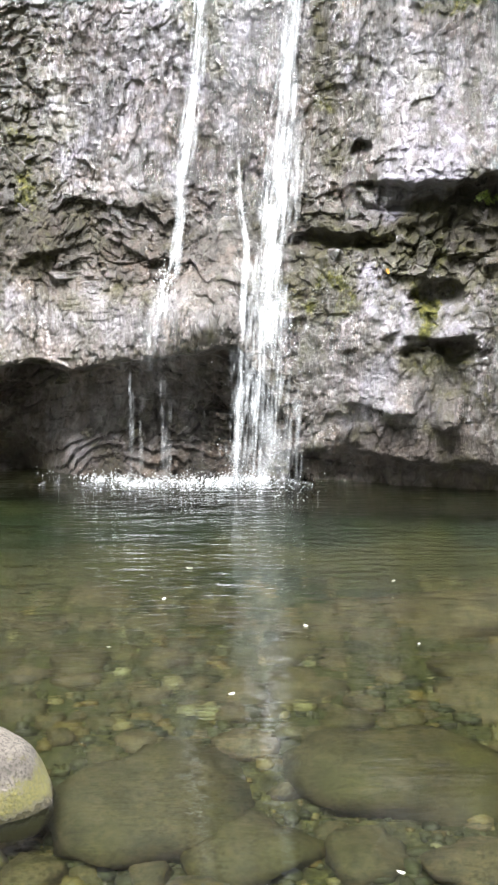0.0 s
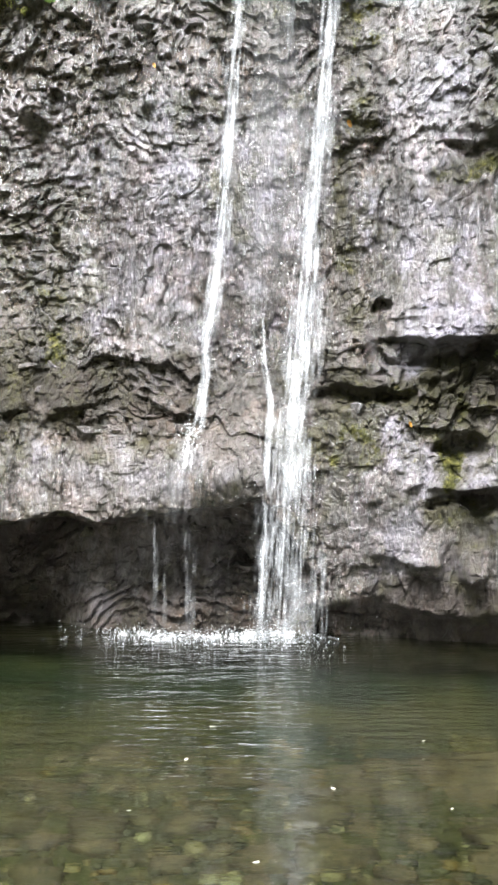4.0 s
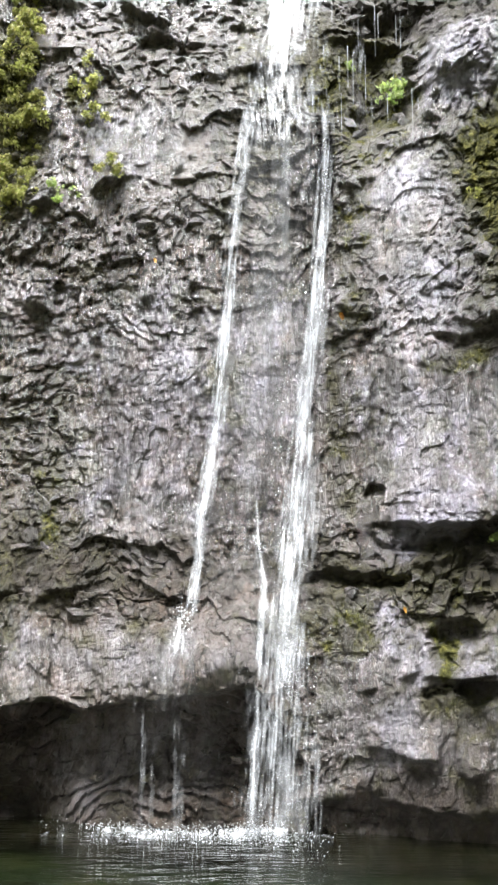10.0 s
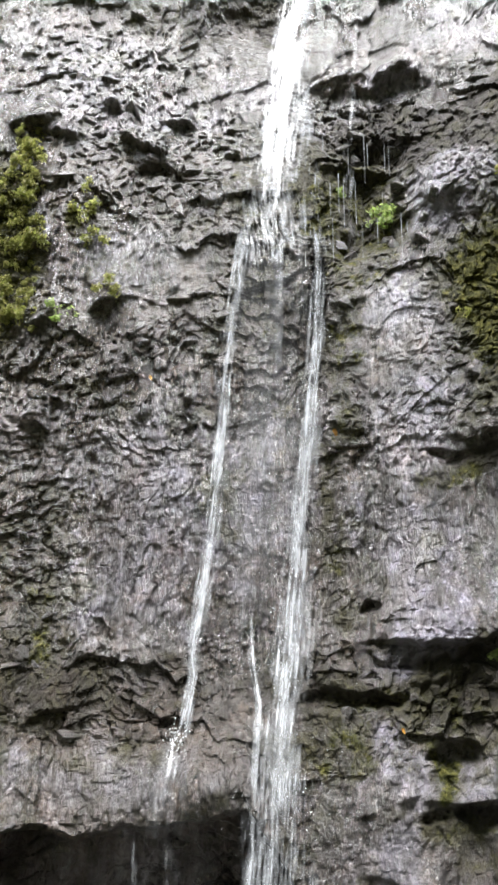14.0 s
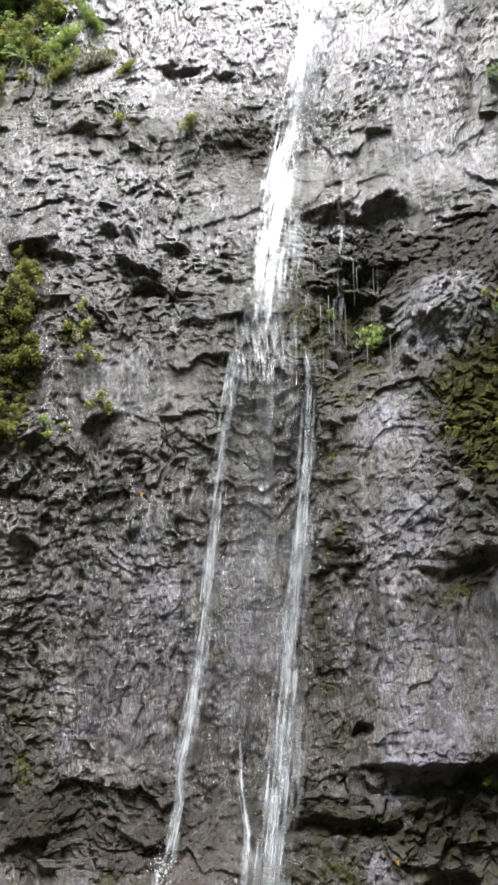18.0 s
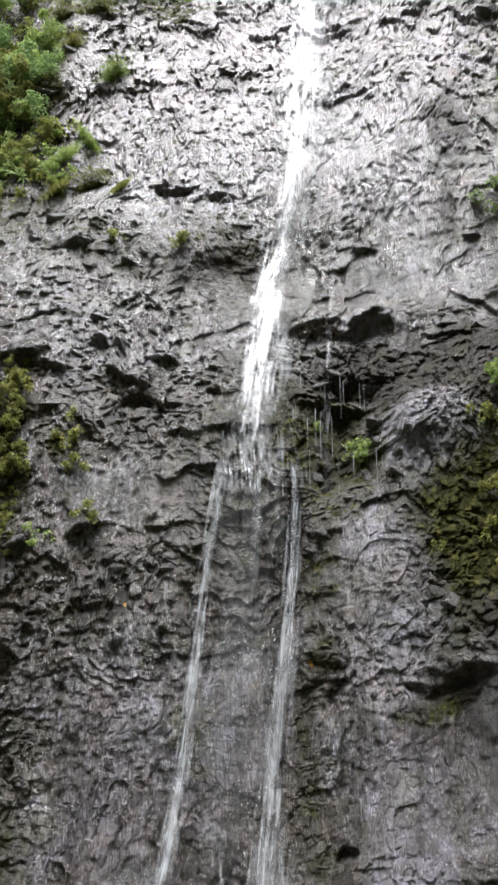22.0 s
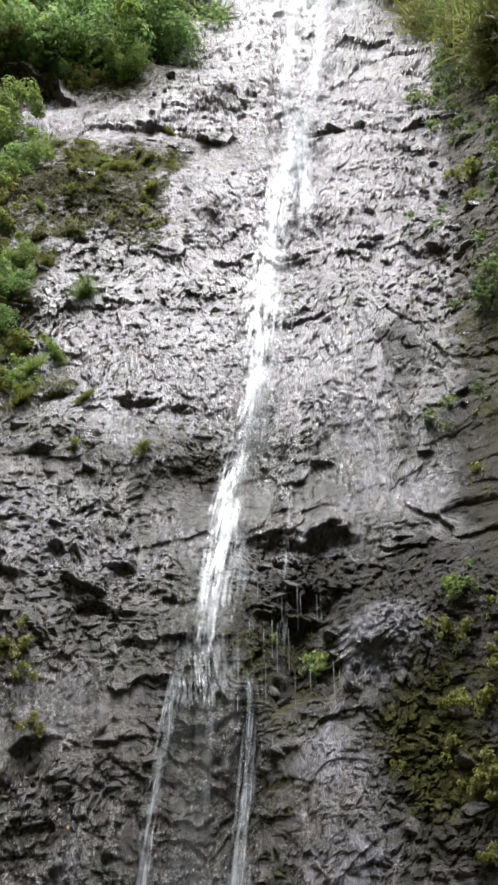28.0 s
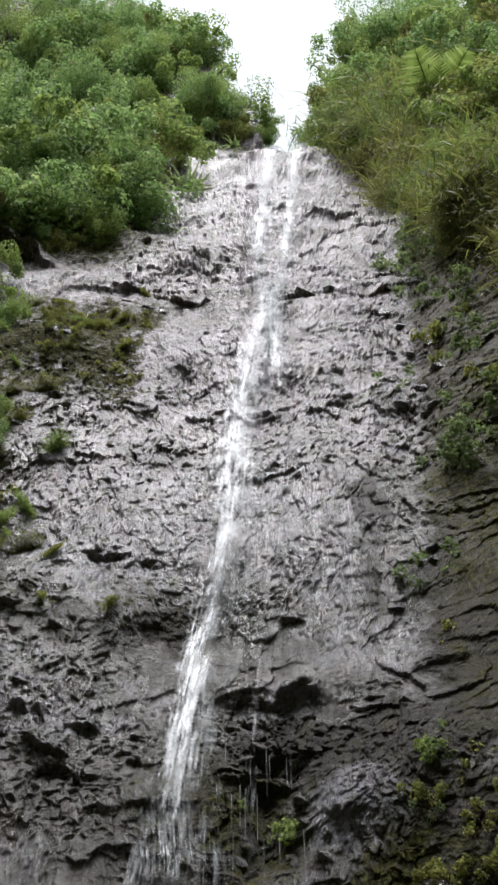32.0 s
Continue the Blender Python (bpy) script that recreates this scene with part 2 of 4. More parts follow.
def make_leaf(name, dark, light, gold):
    m = Mat(name)
    isl = m.node("ShaderNodeNewGeometry", out=8)
    rnd = m.node("ShaderNodeObjectInfo", out=5)
    col = m.ramp(isl, (0.0, dark), (0.6, light), (1.0, gold))
    col = m.mix(m.ramp(rnd, (0, grey(0)), (1, grey(0.35))), col, dark)
    d = m.node("ShaderNodeBsdfPrincipled", Base_Color=col, Roughness=0.5)
    tr = m.node("ShaderNodeBsdfTranslucent", Color=m.mix(0.4, col, (0.22, 0.30, 0.05)))
    return m.done(m.node("ShaderNodeMixShader", i0=0.6, i1=d, i2=tr))


def make_plain(name, a, b, scale, rough):
    m = Mat(name)
    p = m.place()
    n = m.noise(p, scale, 5, 0.65)
    return m.done(m.node("ShaderNodeBsdfPrincipled", Base_Color=m.ramp(n, (0.3, a), (0.7, b)), Roughness=rough, Normal=m.bump(n, 0.5, 0.02)))


ROCK = make_rock()
BOULDER = make_boulder()
SUNK = make_stone("algae_coated_stone", (0.050, 0.033, 0.022), (0.25, 0.172, 0.110), 0.7, 0.2)
BED = make_bed()
WATER = make_water()
FALL = make_falling("white_falling_water", 0.88, 0.37, 0.80)
MIST = make_falling("thin_falling_water", 0.5, 0.30, 0.74)
HAZE = make_falling("drifting_spray", 0.12, 0.12, 0.72)
LEAF = make_leaf("green_leaf", (0.11, 0.22, 0.07), (0.34, 0.52, 0.22), (0.55, 0.66, 0.34))
LIME = make_leaf("bright_leaf", (0.17, 0.25, 0.07), (0.36, 0.47, 0.15), (0.55, 0.62, 0.26))
PALE = make_leaf("pale_leaf", (0.10, 0.14, 0.07), (0.2, 0.26, 0.14), (0.32, 0.37, 0.22))
FERN = make_leaf("fern_leaf", (0.13, 0.13, 0.04), (0.33, 0.31, 0.10), (0.54, 0.48, 0.18))
BARK = make_plain("brown_bark", (0.06, 0.045, 0.035), (0.16, 0.13, 0.1), 12.0, 0.85)


# ---- mesh helpers ----
def mesh_from(name, verts, faces, mat, smooth=False):
    me = bpy.data.meshes.new(name)
    v = np.asarray(verts, np.float32)
    f = np.asarray(faces, np.int32)
    me.vertices.add(len(v))
    me.vertices.foreach_set("co", v.ravel())
    k = f.shape[1]
    me.loops.add(f.size)
    me.loops.foreach_set("vertex_index", f.ravel())
    me.polygons.add(len(f))
    me.polygons.foreach_set("loop_start", np.arange(0, f.size, k, dtype=np.int32))
    me.polygons.foreach_set("use_smooth", np.full(len(f), smooth))
    me.update(calc_edges=True)
    me.materials.append(mat)
    return me


def put(name, me, parent=None, label="", category="", group="", kind="", m=None):
    ob = new(name, me)
    if parent is not None:
        ob.parent = parent
    if m is not None:
        ob.matrix_basis = m
    return tagged(ob, label, category, group, kind)


def grid_faces(nr, nc):
    i = np.arange(nr * nc).reshape(nr, nc)
    return np.stack([i[:-1, :-1], i[:-1, 1:], i[1:, 1:], i[1:, :-1]], -1).reshape(-1, 4)


# ---- noise on arrays ----
def rnd2(i, j, seed):
    h = (i.astype(np.int64) * 374761393 + j.astype(np.int64) * 668265263 + seed * 974634777) & 0xFFFFFFFF
    h = ((h ^ (h >> 13)) * 1274126177) & 0xFFFFFFFF
    h = ((h ^ (h >> 16)) * 2246822519) & 0xFFFFFFFF
    return ((h ^ (h >> 15)) & 0xFFFFFF).astype(np.float32) / 0xFFFFFF


def vnoise(x, z, seed):
    i, j = np.floor(x), np.floor(z)
    u, v = (x - i).astype(np.float32), (z - j).astype(np.float32)
    u, v = u * u * (3 - 2 * u), v * v * (3 - 2 * v)
    a, b = rnd2(i, j, seed), rnd2(i + 1, j, seed)
    c, d = rnd2(i, j + 1, seed), rnd2(i + 1, j + 1, seed)
    return (a + (b - a) * u) * (1 - v) + (c + (d - c) * u) * v - 0.5


def fbm(x, z, seed, octaves=4):
    total, amp = 0, 1.0
    for k in range(octaves):
        total = total + amp * vnoise(x * 2 ** k, z * 2 ** k, seed + 7 * k)
        amp *= 0.5
    return total


def facets(x, z, sx, sz, seed, tilt=1.0, square=2.0):
    """Broken rock: each cell is a tilted facet; returns its height in cells and the nearness to a crack. square above 2 makes the cells blocky."""
    px, pz = x / sx, z / sz
    ci, cj = np.floor(px), np.floor(pz)
    f1 = np.full(x.shape, 9.0, np.float32)
    f2 = f1.copy()
    height = np.zeros(x.shape, np.float32)
    for a, b in itertools.product((-1, 0, 1), repeat=2):
        i, j = ci + a, cj + b
        dx = px - (i + 0.12 + 0.76 * rnd2(i, j, seed))
        dz = pz - (j + 0.12 + 0.76 * rnd2(i, j, seed + 1))
        d = np.sqrt(dx * dx + dz * dz) if square == 2.0 else (np.abs(dx) ** square + np.abs(dz) ** square) ** (1 / square)
        h = (rnd2(i, j, seed + 2) - 0.5) + tilt * (1.6 * (rnd2(i, j, seed + 3) - 0.5) * dx - (1.3 * rnd2(i, j, seed + 4) - 0.5) * dz)
        near = d < f1
        f2 = np.where(near, f1, np.minimum(f2, d))
        height = np.where(near, h, height)
        f1 = np.where(near, d, f1)
    return height, f2 - f1


def step(a, b, v):
    t = np.clip((v - a) / (b - a), 0, 1)
    return t * t * (3 - 2 * t)


def box(x, z, x0, x1, z0, z1, s=0.3):
    return step(x0 - s, x0 + s, x) * (1 - step(x1 - s, x1 + s, x)) * step(z0 - s, z0 + s, z) * (1 - step(z1 - s, z1 + s, z))


def blob(x, z, cx, cz, rx, rz):
    return np.exp(-(((x - cx) / rx) ** 2 + ((z - cz) / rz) ** 2))


# ---- the cliff ----
def cliff_base(x, z):
    y = 9.8 + np.interp(z, (-4, 0, 8, 11, 20, 46, 90), (-0.2, 0, 0.7, 1.5, 3.6, 11.0, 16.0))
    k = 1 / (1 + np.maximum(z, 0) * 0.04)
    return y - 0.40 * k * np.maximum(x - 0.2, 0) + 0.06 * np.maximum(-x - 0.5, 0)


def lip(x, z, x0, x1, zl, depth, high, soft=0.25, whole=False):
    """A ledge whose lower edge lies at height zl (number or array): it swells outwards downwards and is cut off below."""
    d = z - zl - 0.10 * high * fbm(x * 4.5 / max(high, 0.4), z * 0.8, int(depth * 1000), 3)
    gaps = 1.3 * vnoise(x * 2.2 / max(high, 0.4), z * 0.6, int(depth * 777) + 3)
    depth = depth * (0.75 + gaps) if whole else depth * np.clip(0.42 + 2.0 * gaps, 0, 1.2)
    side = step(x0 - soft, x0 + soft, x) * (1 - step(x1 - soft, x1 + soft, x))
    return depth * side * step(-0.02, 0.03, d) * (1 - step(0, high, d))


def hollow(x, z, cx, cz, rx, rz, depth):
    n = 1.0 * fbm(x * 4.0 + cz, z * 5.0, 19, 4)
    r = ((x - cx) / rx + n) ** 2 + ((z - cz) / rz + n) ** 2
    return -0.75 * depth * (1 - step(0.2, 1.3, r)) * (0.45 + 0.55 * step(-1, 0.6, (z - cz) / rz))


def ridged(x, z, seed, octaves=4):
    total, amp = 0, 1.0
    for k in range(octaves):
        total = total + amp * (0.5 - np.abs(vnoise(x * 2 ** k + 3.7 * k, z * 2 ** k, seed + 5 * k)) * 2)
        amp *= 0.55
    return total


def right_wall(z):
    """Where the wall on the right begins to turn towards the pool."""
    return np.maximum(2.55, 1.7 + 0.147 * z)


def smooth_rock(x, z):
    """Where the rock is sheer and polished by water."""
    s = box(x, z, -1.85, 0.95, 2.75, 4.5, 0.3) + 0.8 * box(x, z, -1.4, -0.75, 4.4, 5.4, 0.3) + box(x, z, 0.95, 2.9, 2.85, 4.3, 0.15) + box(x, z, -2.6, 2.8, 11.8, 15.6, 0.6) + 0.75 * box(x, z, -2.0, 3.6, 15.6, 22.5, 0.8)
    s = s + box(x, z, -4, -0.2, 1.12, 1.85, 0.12) + 0.8 * box(x, z, 2.2, 2.95, 9.8, 14, 0.2) + 0.6 * box(x, z, -0.35, 0.6, 4.5, 5.3, 0.3)
    s = s + 0.75 * box(x, z, 0.5, 3.2, 0.3, 1.95, 0.15) + 0.7 * box(x, z, 1.1, 1.75, 4.3, 6.6, 0.2) + 0.5 * box(x, z, 1.2, 2.9, 15.6, 17, 0.4)
    return np.clip(s, 0, 1)


def broken(wx, wz, k, seed, slim=1.0):
    """Fractured rock with blocks of a scale k: rugged and blocky; and its sheer, upright kind."""
    wx, wz = wx + 0.03 * k * fbm(wx * 5 / k, wz * 5 / k, seed + 3, 4), wz + 0.03 * k * fbm(wx * 5 / k + 7, wz * 5 / k, seed + 4, 4)
    a, ca = facets(wx, wz, 0.44 * k / slim, 0.50 * k * slim, seed, 0.9, 4.0)
    b, cb = facets(wx + 0.06 * k * a, wz + 0.05 * k * a, 0.17 * k / slim, 0.19 * k * slim, seed + 10, 1.0, 4.0)
    c, cc = facets(wx + 0.02 * k * b, wz + 0.02 * k * b, 0.07 * k / slim, 0.075 * k * slim, seed + 20, 1.2, 3.0)
    lively = np.clip(0.8 + 1.6 * vnoise(wx * 0.9 / k, wz * 0.9 / k, seed + 5), 0.15, 1.5)
    grit = fbm(wx * 10 / k, wz * 9 / k, seed + 6, 4)
    rough = 0.055 * a + (0.027 * b + 0.023 * c) * lively + 0.018 * grit - 0.012 * (1 - step(0, 0.14, cb)) * lively
    d, cd = facets(wx, wz, 0.24 * k, 0.60 * k, seed + 30, 0.8, 4.0)
    e, ce = facets(wx + 0.03 * k * d, wz, 0.07 * k, 0.20 * k, seed + 40, 0.9, 3.5)
    r2 = ridged(wx / (0.09 * k), wz / (0.6 * k), seed + 80, 3)
    sheer = 0.028 * d + 0.013 * e + 0.006 * c + 0.012 * r2 + 0.005 * grit - 0.006 * (1 - step(0, 0.12, ce))
    return k * rough, k * sheer


def cliff_out(x, z):
    """How far the rock stands out from its base, in metres."""
    far = np.clip(z / 14.0, 0, 2.2)
    wx = x + 0.15 * (1 + far) * fbm(x * 1.1, z * 1.1, 11, 2) + 0.03 * (1 + far) * fbm(x * 6, z * 6, 14, 2)
    wz = z + 0.15 * (1 + far) * fbm(x * 1.0 + 9, z * 1.1, 12, 2) + 0.03 * (1 + far) * fbm(x * 6 + 9, z * 6, 16, 2)
    sm = smooth_rock(wx, wz)
    crumbly = box(wx, wz, -6, -0.2, 1.9, 2.75, 0.2) + box(wx, wz, 0.45, 4, 1.95, 2.7, 0.15) + box(wx, wz, 0.6, 3.4, 8.1, 9.4, 0.2) 
    hi = step(9.0, 15.0, z + 1.5 * fbm(x * 0.5, z * 0.5, 13, 2))
    rough, sheer = broken(wx, wz, 1.0, 21)
    high = z > 7.5
    if high.any():
        r2, s2 = broken(wx[high], wz[high], 2.0, 121, 1.25)
        h = hi[high]
        rough[high] += (0.5 * rough[high] + 0.72 * r2 - rough[high]) * h
        sheer[high] += (0.8 * sheer[high] + 1.25 * s2 - sheer[high]) * h
    top = z > 19
    if top.any():
        r3, s3 = broken(wx[top], wz[top], 3.2, 221, 0.8)
        h = step(19, 25, z[top])
        rough[top] += (0.5 * rough[top] + 0.55 * r3 - rough[top]) * h
        sheer[top] += (0.5 * sheer[top] + 0.8 * s3 - sheer[top]) * h
    out = 0.45 * fbm(x * 0.35, z * 0.3, 3, 3) * (0.6 + 0.7 * far)
    zl = np.interp(wx, (-3, -2.05, -1.67, -1.1, -0.5, -0.1, 0.4), (1.05, 1.04, 0.98, 1.06, 1.25, 1.32, 0.5))
    zl = zl + 0.06 * fbm(wx * 4, wx * 0, 17, 3)
    under = (1 - step(-0.04, 0.0, wz - zl)) * (1 - step(0.0, 0.5, wx))
    out = out + (0.9 + 0.35 * crumbly - (0.80 - 0.05 * hi) * sm) * (1 - 0.35 * under) * rough + (0.5 + 0.6 * sm) * (1 - 0.5 * under) * sheer
    # scattered short ledges
    g = np.random.default_rng(12)
    for n in range(34):
        zc = 4.5 + 40 * g.random() ** 1.5
        k = 0.5 + zc / 16
        xc = g.uniform(-3.2, 2.6) * (0.8 + zc / 22) + 0.05 * zc
        ln = k * g.uniform(0.35, 1.2)
        tip, bend = g.uniform(-0.25, 0.25), g.uniform(-0.3, 0.3)
        deep, high = k * g.uniform(0.02, 0.065), k * g.uniform(0.2, 0.5)
        here = (np.abs(wx - xc) < ln + 0.3 * k) & (np.abs(wz - zc) < 2.2 * high + 0.5 * ln)
        if here.any():
            a, b = wx[here], wz[here]
            out[here] += lip(a, b, xc - ln, xc + ln, zc + tip * (a - xc) + bend * np.abs(a - xc), deep, high, 0.25 * k)
    # the foot: an undercut with bedded rock behind
    out = out + lip(wx, wz, -6, 0.2, zl, 0.26, 1.0, 0.25, True)
    wave = wz + 0.16 * np.sin(wx * 2.4 + 0.8) + 0.05 * np.sin(wx * 6.0)
    beds = 0.12 * (1 - (wave * 7.5 + 2.6 * fbm(wx * 1.6, wz * 2.4, 18, 5)) % 1) * (0.5 + 1.6 * vnoise(wx * 2.5, wz * 3, 41)) - 0.03
    out = out + under * (-0.22 - 0.36 * step(-1.6, -2.3, wx) + 1.3 * beds + 0.16 * step(0.5, -0.2, wz))
    # rough brown ledge
    out = out + lip(wx, wz, -8, -0.55, 2.12 + 0.35 * fbm(wx * 1.6, wz * 0.5, 43, 4), 0.10, 0.5) + lip(wx, wz, 0.5, 4, 2.33 + 0.08 * np.sin(wx * 5), 0.11, 0.5)
    out = out + 0.30 * blob(x, z, -0.5, 1.55, 0.55, 0.45)
    # slabs and hollows on the right
    out = out + lip(wx, wz, 1.15, 5, 2.72 + 0.06 * np.sin(wx * 6), 0.22, 1.2, 0.25, True) + lip(wx, wz, 1.4, 5, 4.58, 0.07, 0.6)
    out = out + hollow(wx, wz, 1.85, 2.55, 0.55, 0.10, 0.18) + hollow(wx, wz, 1.70, 1.74, 0.24, 0.17, 0.25)
    out = out + hollow(wx, wz, 1.86, 1.22, 0.32, 0.11, 0.35) + hollow(wx, wz, 1.08, 3.08, 0.09, 0.07, 0.2)
    out = out + hollow(wx, wz, 0.72, 2.22, 0.20, 0.10, 0.22) + hollow(wx, wz, 1.06, 2.25, 0.22, 0.09, 0.22)
    out = out + hollow(wx, wz, 1.85, 4.44, 0.30, 0.07, 0.08) + lip(wx, wz, 0.55, 1.5, 1.22 + 0.3 * np.abs(wx - 0.8), 0.14, 0.35)
    out = out + lip(wx, wz, 1.45, 1.95, 1.33, 0.16, 0.22, 0.08) + lip(wx, wz, 0.9, 1.5, 0.62 + 0.2 * np.abs(wx - 1.3), 0.12, 0.3, 0.1)
    out = out + lip(wx, wz, 1.3, 4, 0.55, 0.16, 0.4) - 0.20 * box(wx, wz + 0.16 * fbm(wx * 3, wz * 3, 27, 3), 0.4, 5, -1, 0.22, 0.08)
    # stepped rock between the streams
    stairs = (wz * 4.4 + 2.2 * fbm(wx * 1.8, wz * 1.2, 23, 4)) % 1
    out = out + box(wx, wz, -0.35, 0.62, 5.25, 7.25, 0.15) * (0.036 * (1 - stairs) - 0.02)
    # curved crack and ledges on the left
    out = out + lip(wx, wz, -3.5, -0.45, 4.85 + 0.33 * np.abs(wx + 1.7), 0.18, 0.5)
    out = out + lip(wx, wz, -2.9, -1.5, 6.15 + 0.25 * (wx + 2.2), 0.2, 0.5)
    out = out + lip(wx, wz, -2.4, -0.35, 8.40 - 0.20 * (wx + 1.2) + 0.06 * np.sin(wx * 7), 0.15, 0.6, 0.25) + lip(wx, wz, -2.0, -0.6, 8.95 - 0.15 * (wx + 1.2), 0.15, 0.35, 0.2) + hollow(wx, wz, -1.14, 8.03, 0.20, 0.13, 0.18) + hollow(wx, wz, -0.75, 7.9, 0.3, 0.1, 0.08) + lip(wx, wz, -5, -2.2, 8.75, 0.16, 0.5)
    # the step where the fall splits, and the mossy recess beside it
    out = out + lip(wx, wz, -0.35, 0.55, 7.65, 0.16, 0.5) - 0.36 * box(wx, wz, 0.85, 1.6, 6.95, 8.3, 0.25) + lip(wx, wz, 0.45, 1.5, 7.95, 0.2, 0.3)
    out = out + lip(wx, wz, 0.75, 3.4, 9.50 + 0.3 * fbm(wx * 1.5, wz * 0.4, 44, 3), 0.10, 0.9, 0.25) - 0.12 * box(wx, wz, 0.6, 3.2, 8.2, 9.4, 0.3)
    out = out + 0.14 * np.exp(-(((wx - 2.12) / 0.46) ** 4 + ((wz - 7.55) / 0.42) ** 4))
    out = out + lip(wx, wz, 1.34, 1.94, 9.40, 0.12, 0.36, 0.05, True) + lip(wx, wz, 0.52, 1.22, 9.46, 0.07, 0.6, 0.08, True)
    # upper walls
    out = out + hollow(wx, wz, -0.95, 12.18, 0.34, 0.15, 0.16) + hollow(wx, wz, -0.4, 12.05, 0.16, 0.12, 0.12) + lip(wx, wz, -1.5, -0.3, 12.42 + 0.06 * np.sin(wx * 6), 0.12, 0.4)
    out = out + lip(wx, wz, -6, 0.3, 11.05 + 0.12 * np.sin(wx * 3), 0.09, 0.7) - 0.08 * box(wx, wz, -2.2, 0.6, 10.2, 10.9, 0.3)
    shelf = np.interp(wx, (-9, -5.5, -3.1, -0.5, 1.5, 4.3, 7), (29.5, 28.1, 25.5, 23.4, 22.6, 22.6, 24.5))
    out = out + lip(wx, wz, -1.0, 6.5, shelf, 0.16, 1.3, 0.8) + lip(wx, wz, -12, -3.9, shelf, 0.75, 1.5, 0.5, True) + lip(wx, wz, -4.2, -0.3, shelf, 0.18, 1.1, 0.5) + lip(wx, wz, -1, 4.4, 20.1 + 0.2 * np.sin(wx * 2), 0.06, 0.8, 0.6)
    out = out + lip(wx, wz, 0.9, 4.2, 16.6 + 0.12 * (wx - 1), 0.07, 0.7, 0.5)
    # the right-hand wall turns towards the pool, with rising strata
    turn = np.maximum(wx - right_wall(z), 0) * step(5, 9, z)
    strata = ((z - 0.35 * x) * 1.3 + 2.2 * fbm(x * 0.7, z * 1.2, 15, 4)) % 1
    return out - 0.35 * np.clip(2 * turn, 0, 1) * (1 - sm) * rough + 0.5 * turn - 0.07 * np.clip(turn, 0, 1) * strata


def cliff_y(x, z):
    x, z = np.atleast_1d(np.asarray(x, float)), np.atleast_1d(np.asarray(z, float))
    return cliff_base(x, z) - cliff_out(x, z)


def brow(q):
    """The tilt at which the rock ends against the sky or the bank, by the share of sideways to range."""
    return np.interp(q, (-0.5, -0.05, 0.045, 0.06, 0.095, 0.12, 0.22, 0.6), (72, 71, 66.5, 64.9, 64.7, 66.5, 71, 73))


def cliff_net(rows, cols, q0, q1):
    dense = int(0.9 * cols)
    q = np.concatenate([np.linspace(q0, -0.285, (cols - dense) // 2, endpoint=False), np.linspace(-0.285, 0.32, dense), np.linspace(0.32, q1, cols - dense - (cols - dense) // 2 + 1)[1:]])[None, :].repeat(rows, 0)
    s = np.linspace(0, 1, rows)[:, None]
    tilt = np.radians(-17 + (brow(q) + 17) * s)
    y = np.full(q.shape, 11.0)
    for _ in range(14):
        z = EYE[2] + y * np.tan(tilt)
        x = q * y / np.cos(tilt)
        y = 0.45 * y + 0.55 * cliff_base(x, z)
    return x, z


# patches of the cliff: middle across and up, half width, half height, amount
# wet rock, its sky sheen painted into the base colour
WET_SHEEN_LOW = (
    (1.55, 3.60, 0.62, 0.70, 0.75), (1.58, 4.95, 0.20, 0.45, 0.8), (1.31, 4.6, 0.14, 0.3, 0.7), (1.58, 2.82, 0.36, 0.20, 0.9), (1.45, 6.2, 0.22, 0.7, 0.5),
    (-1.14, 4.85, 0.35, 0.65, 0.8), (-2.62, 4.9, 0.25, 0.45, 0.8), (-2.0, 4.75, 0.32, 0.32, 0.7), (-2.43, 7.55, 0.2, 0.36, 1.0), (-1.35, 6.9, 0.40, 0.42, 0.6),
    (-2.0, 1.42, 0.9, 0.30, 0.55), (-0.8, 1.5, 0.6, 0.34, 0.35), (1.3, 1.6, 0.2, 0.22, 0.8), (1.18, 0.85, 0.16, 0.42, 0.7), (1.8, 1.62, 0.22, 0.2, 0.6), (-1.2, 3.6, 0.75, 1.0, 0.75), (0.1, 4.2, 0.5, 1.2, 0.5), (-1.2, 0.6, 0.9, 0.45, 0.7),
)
WET_SHEEN_HIGH = (
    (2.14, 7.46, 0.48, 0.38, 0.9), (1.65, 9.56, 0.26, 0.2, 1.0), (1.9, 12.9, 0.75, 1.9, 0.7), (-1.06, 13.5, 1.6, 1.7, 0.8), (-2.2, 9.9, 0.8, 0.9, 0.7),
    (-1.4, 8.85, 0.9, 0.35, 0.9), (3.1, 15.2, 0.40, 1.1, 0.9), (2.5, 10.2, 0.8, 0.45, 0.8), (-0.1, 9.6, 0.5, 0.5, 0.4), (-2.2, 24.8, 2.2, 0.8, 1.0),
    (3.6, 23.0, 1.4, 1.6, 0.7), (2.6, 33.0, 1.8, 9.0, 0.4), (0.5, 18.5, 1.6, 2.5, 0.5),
)
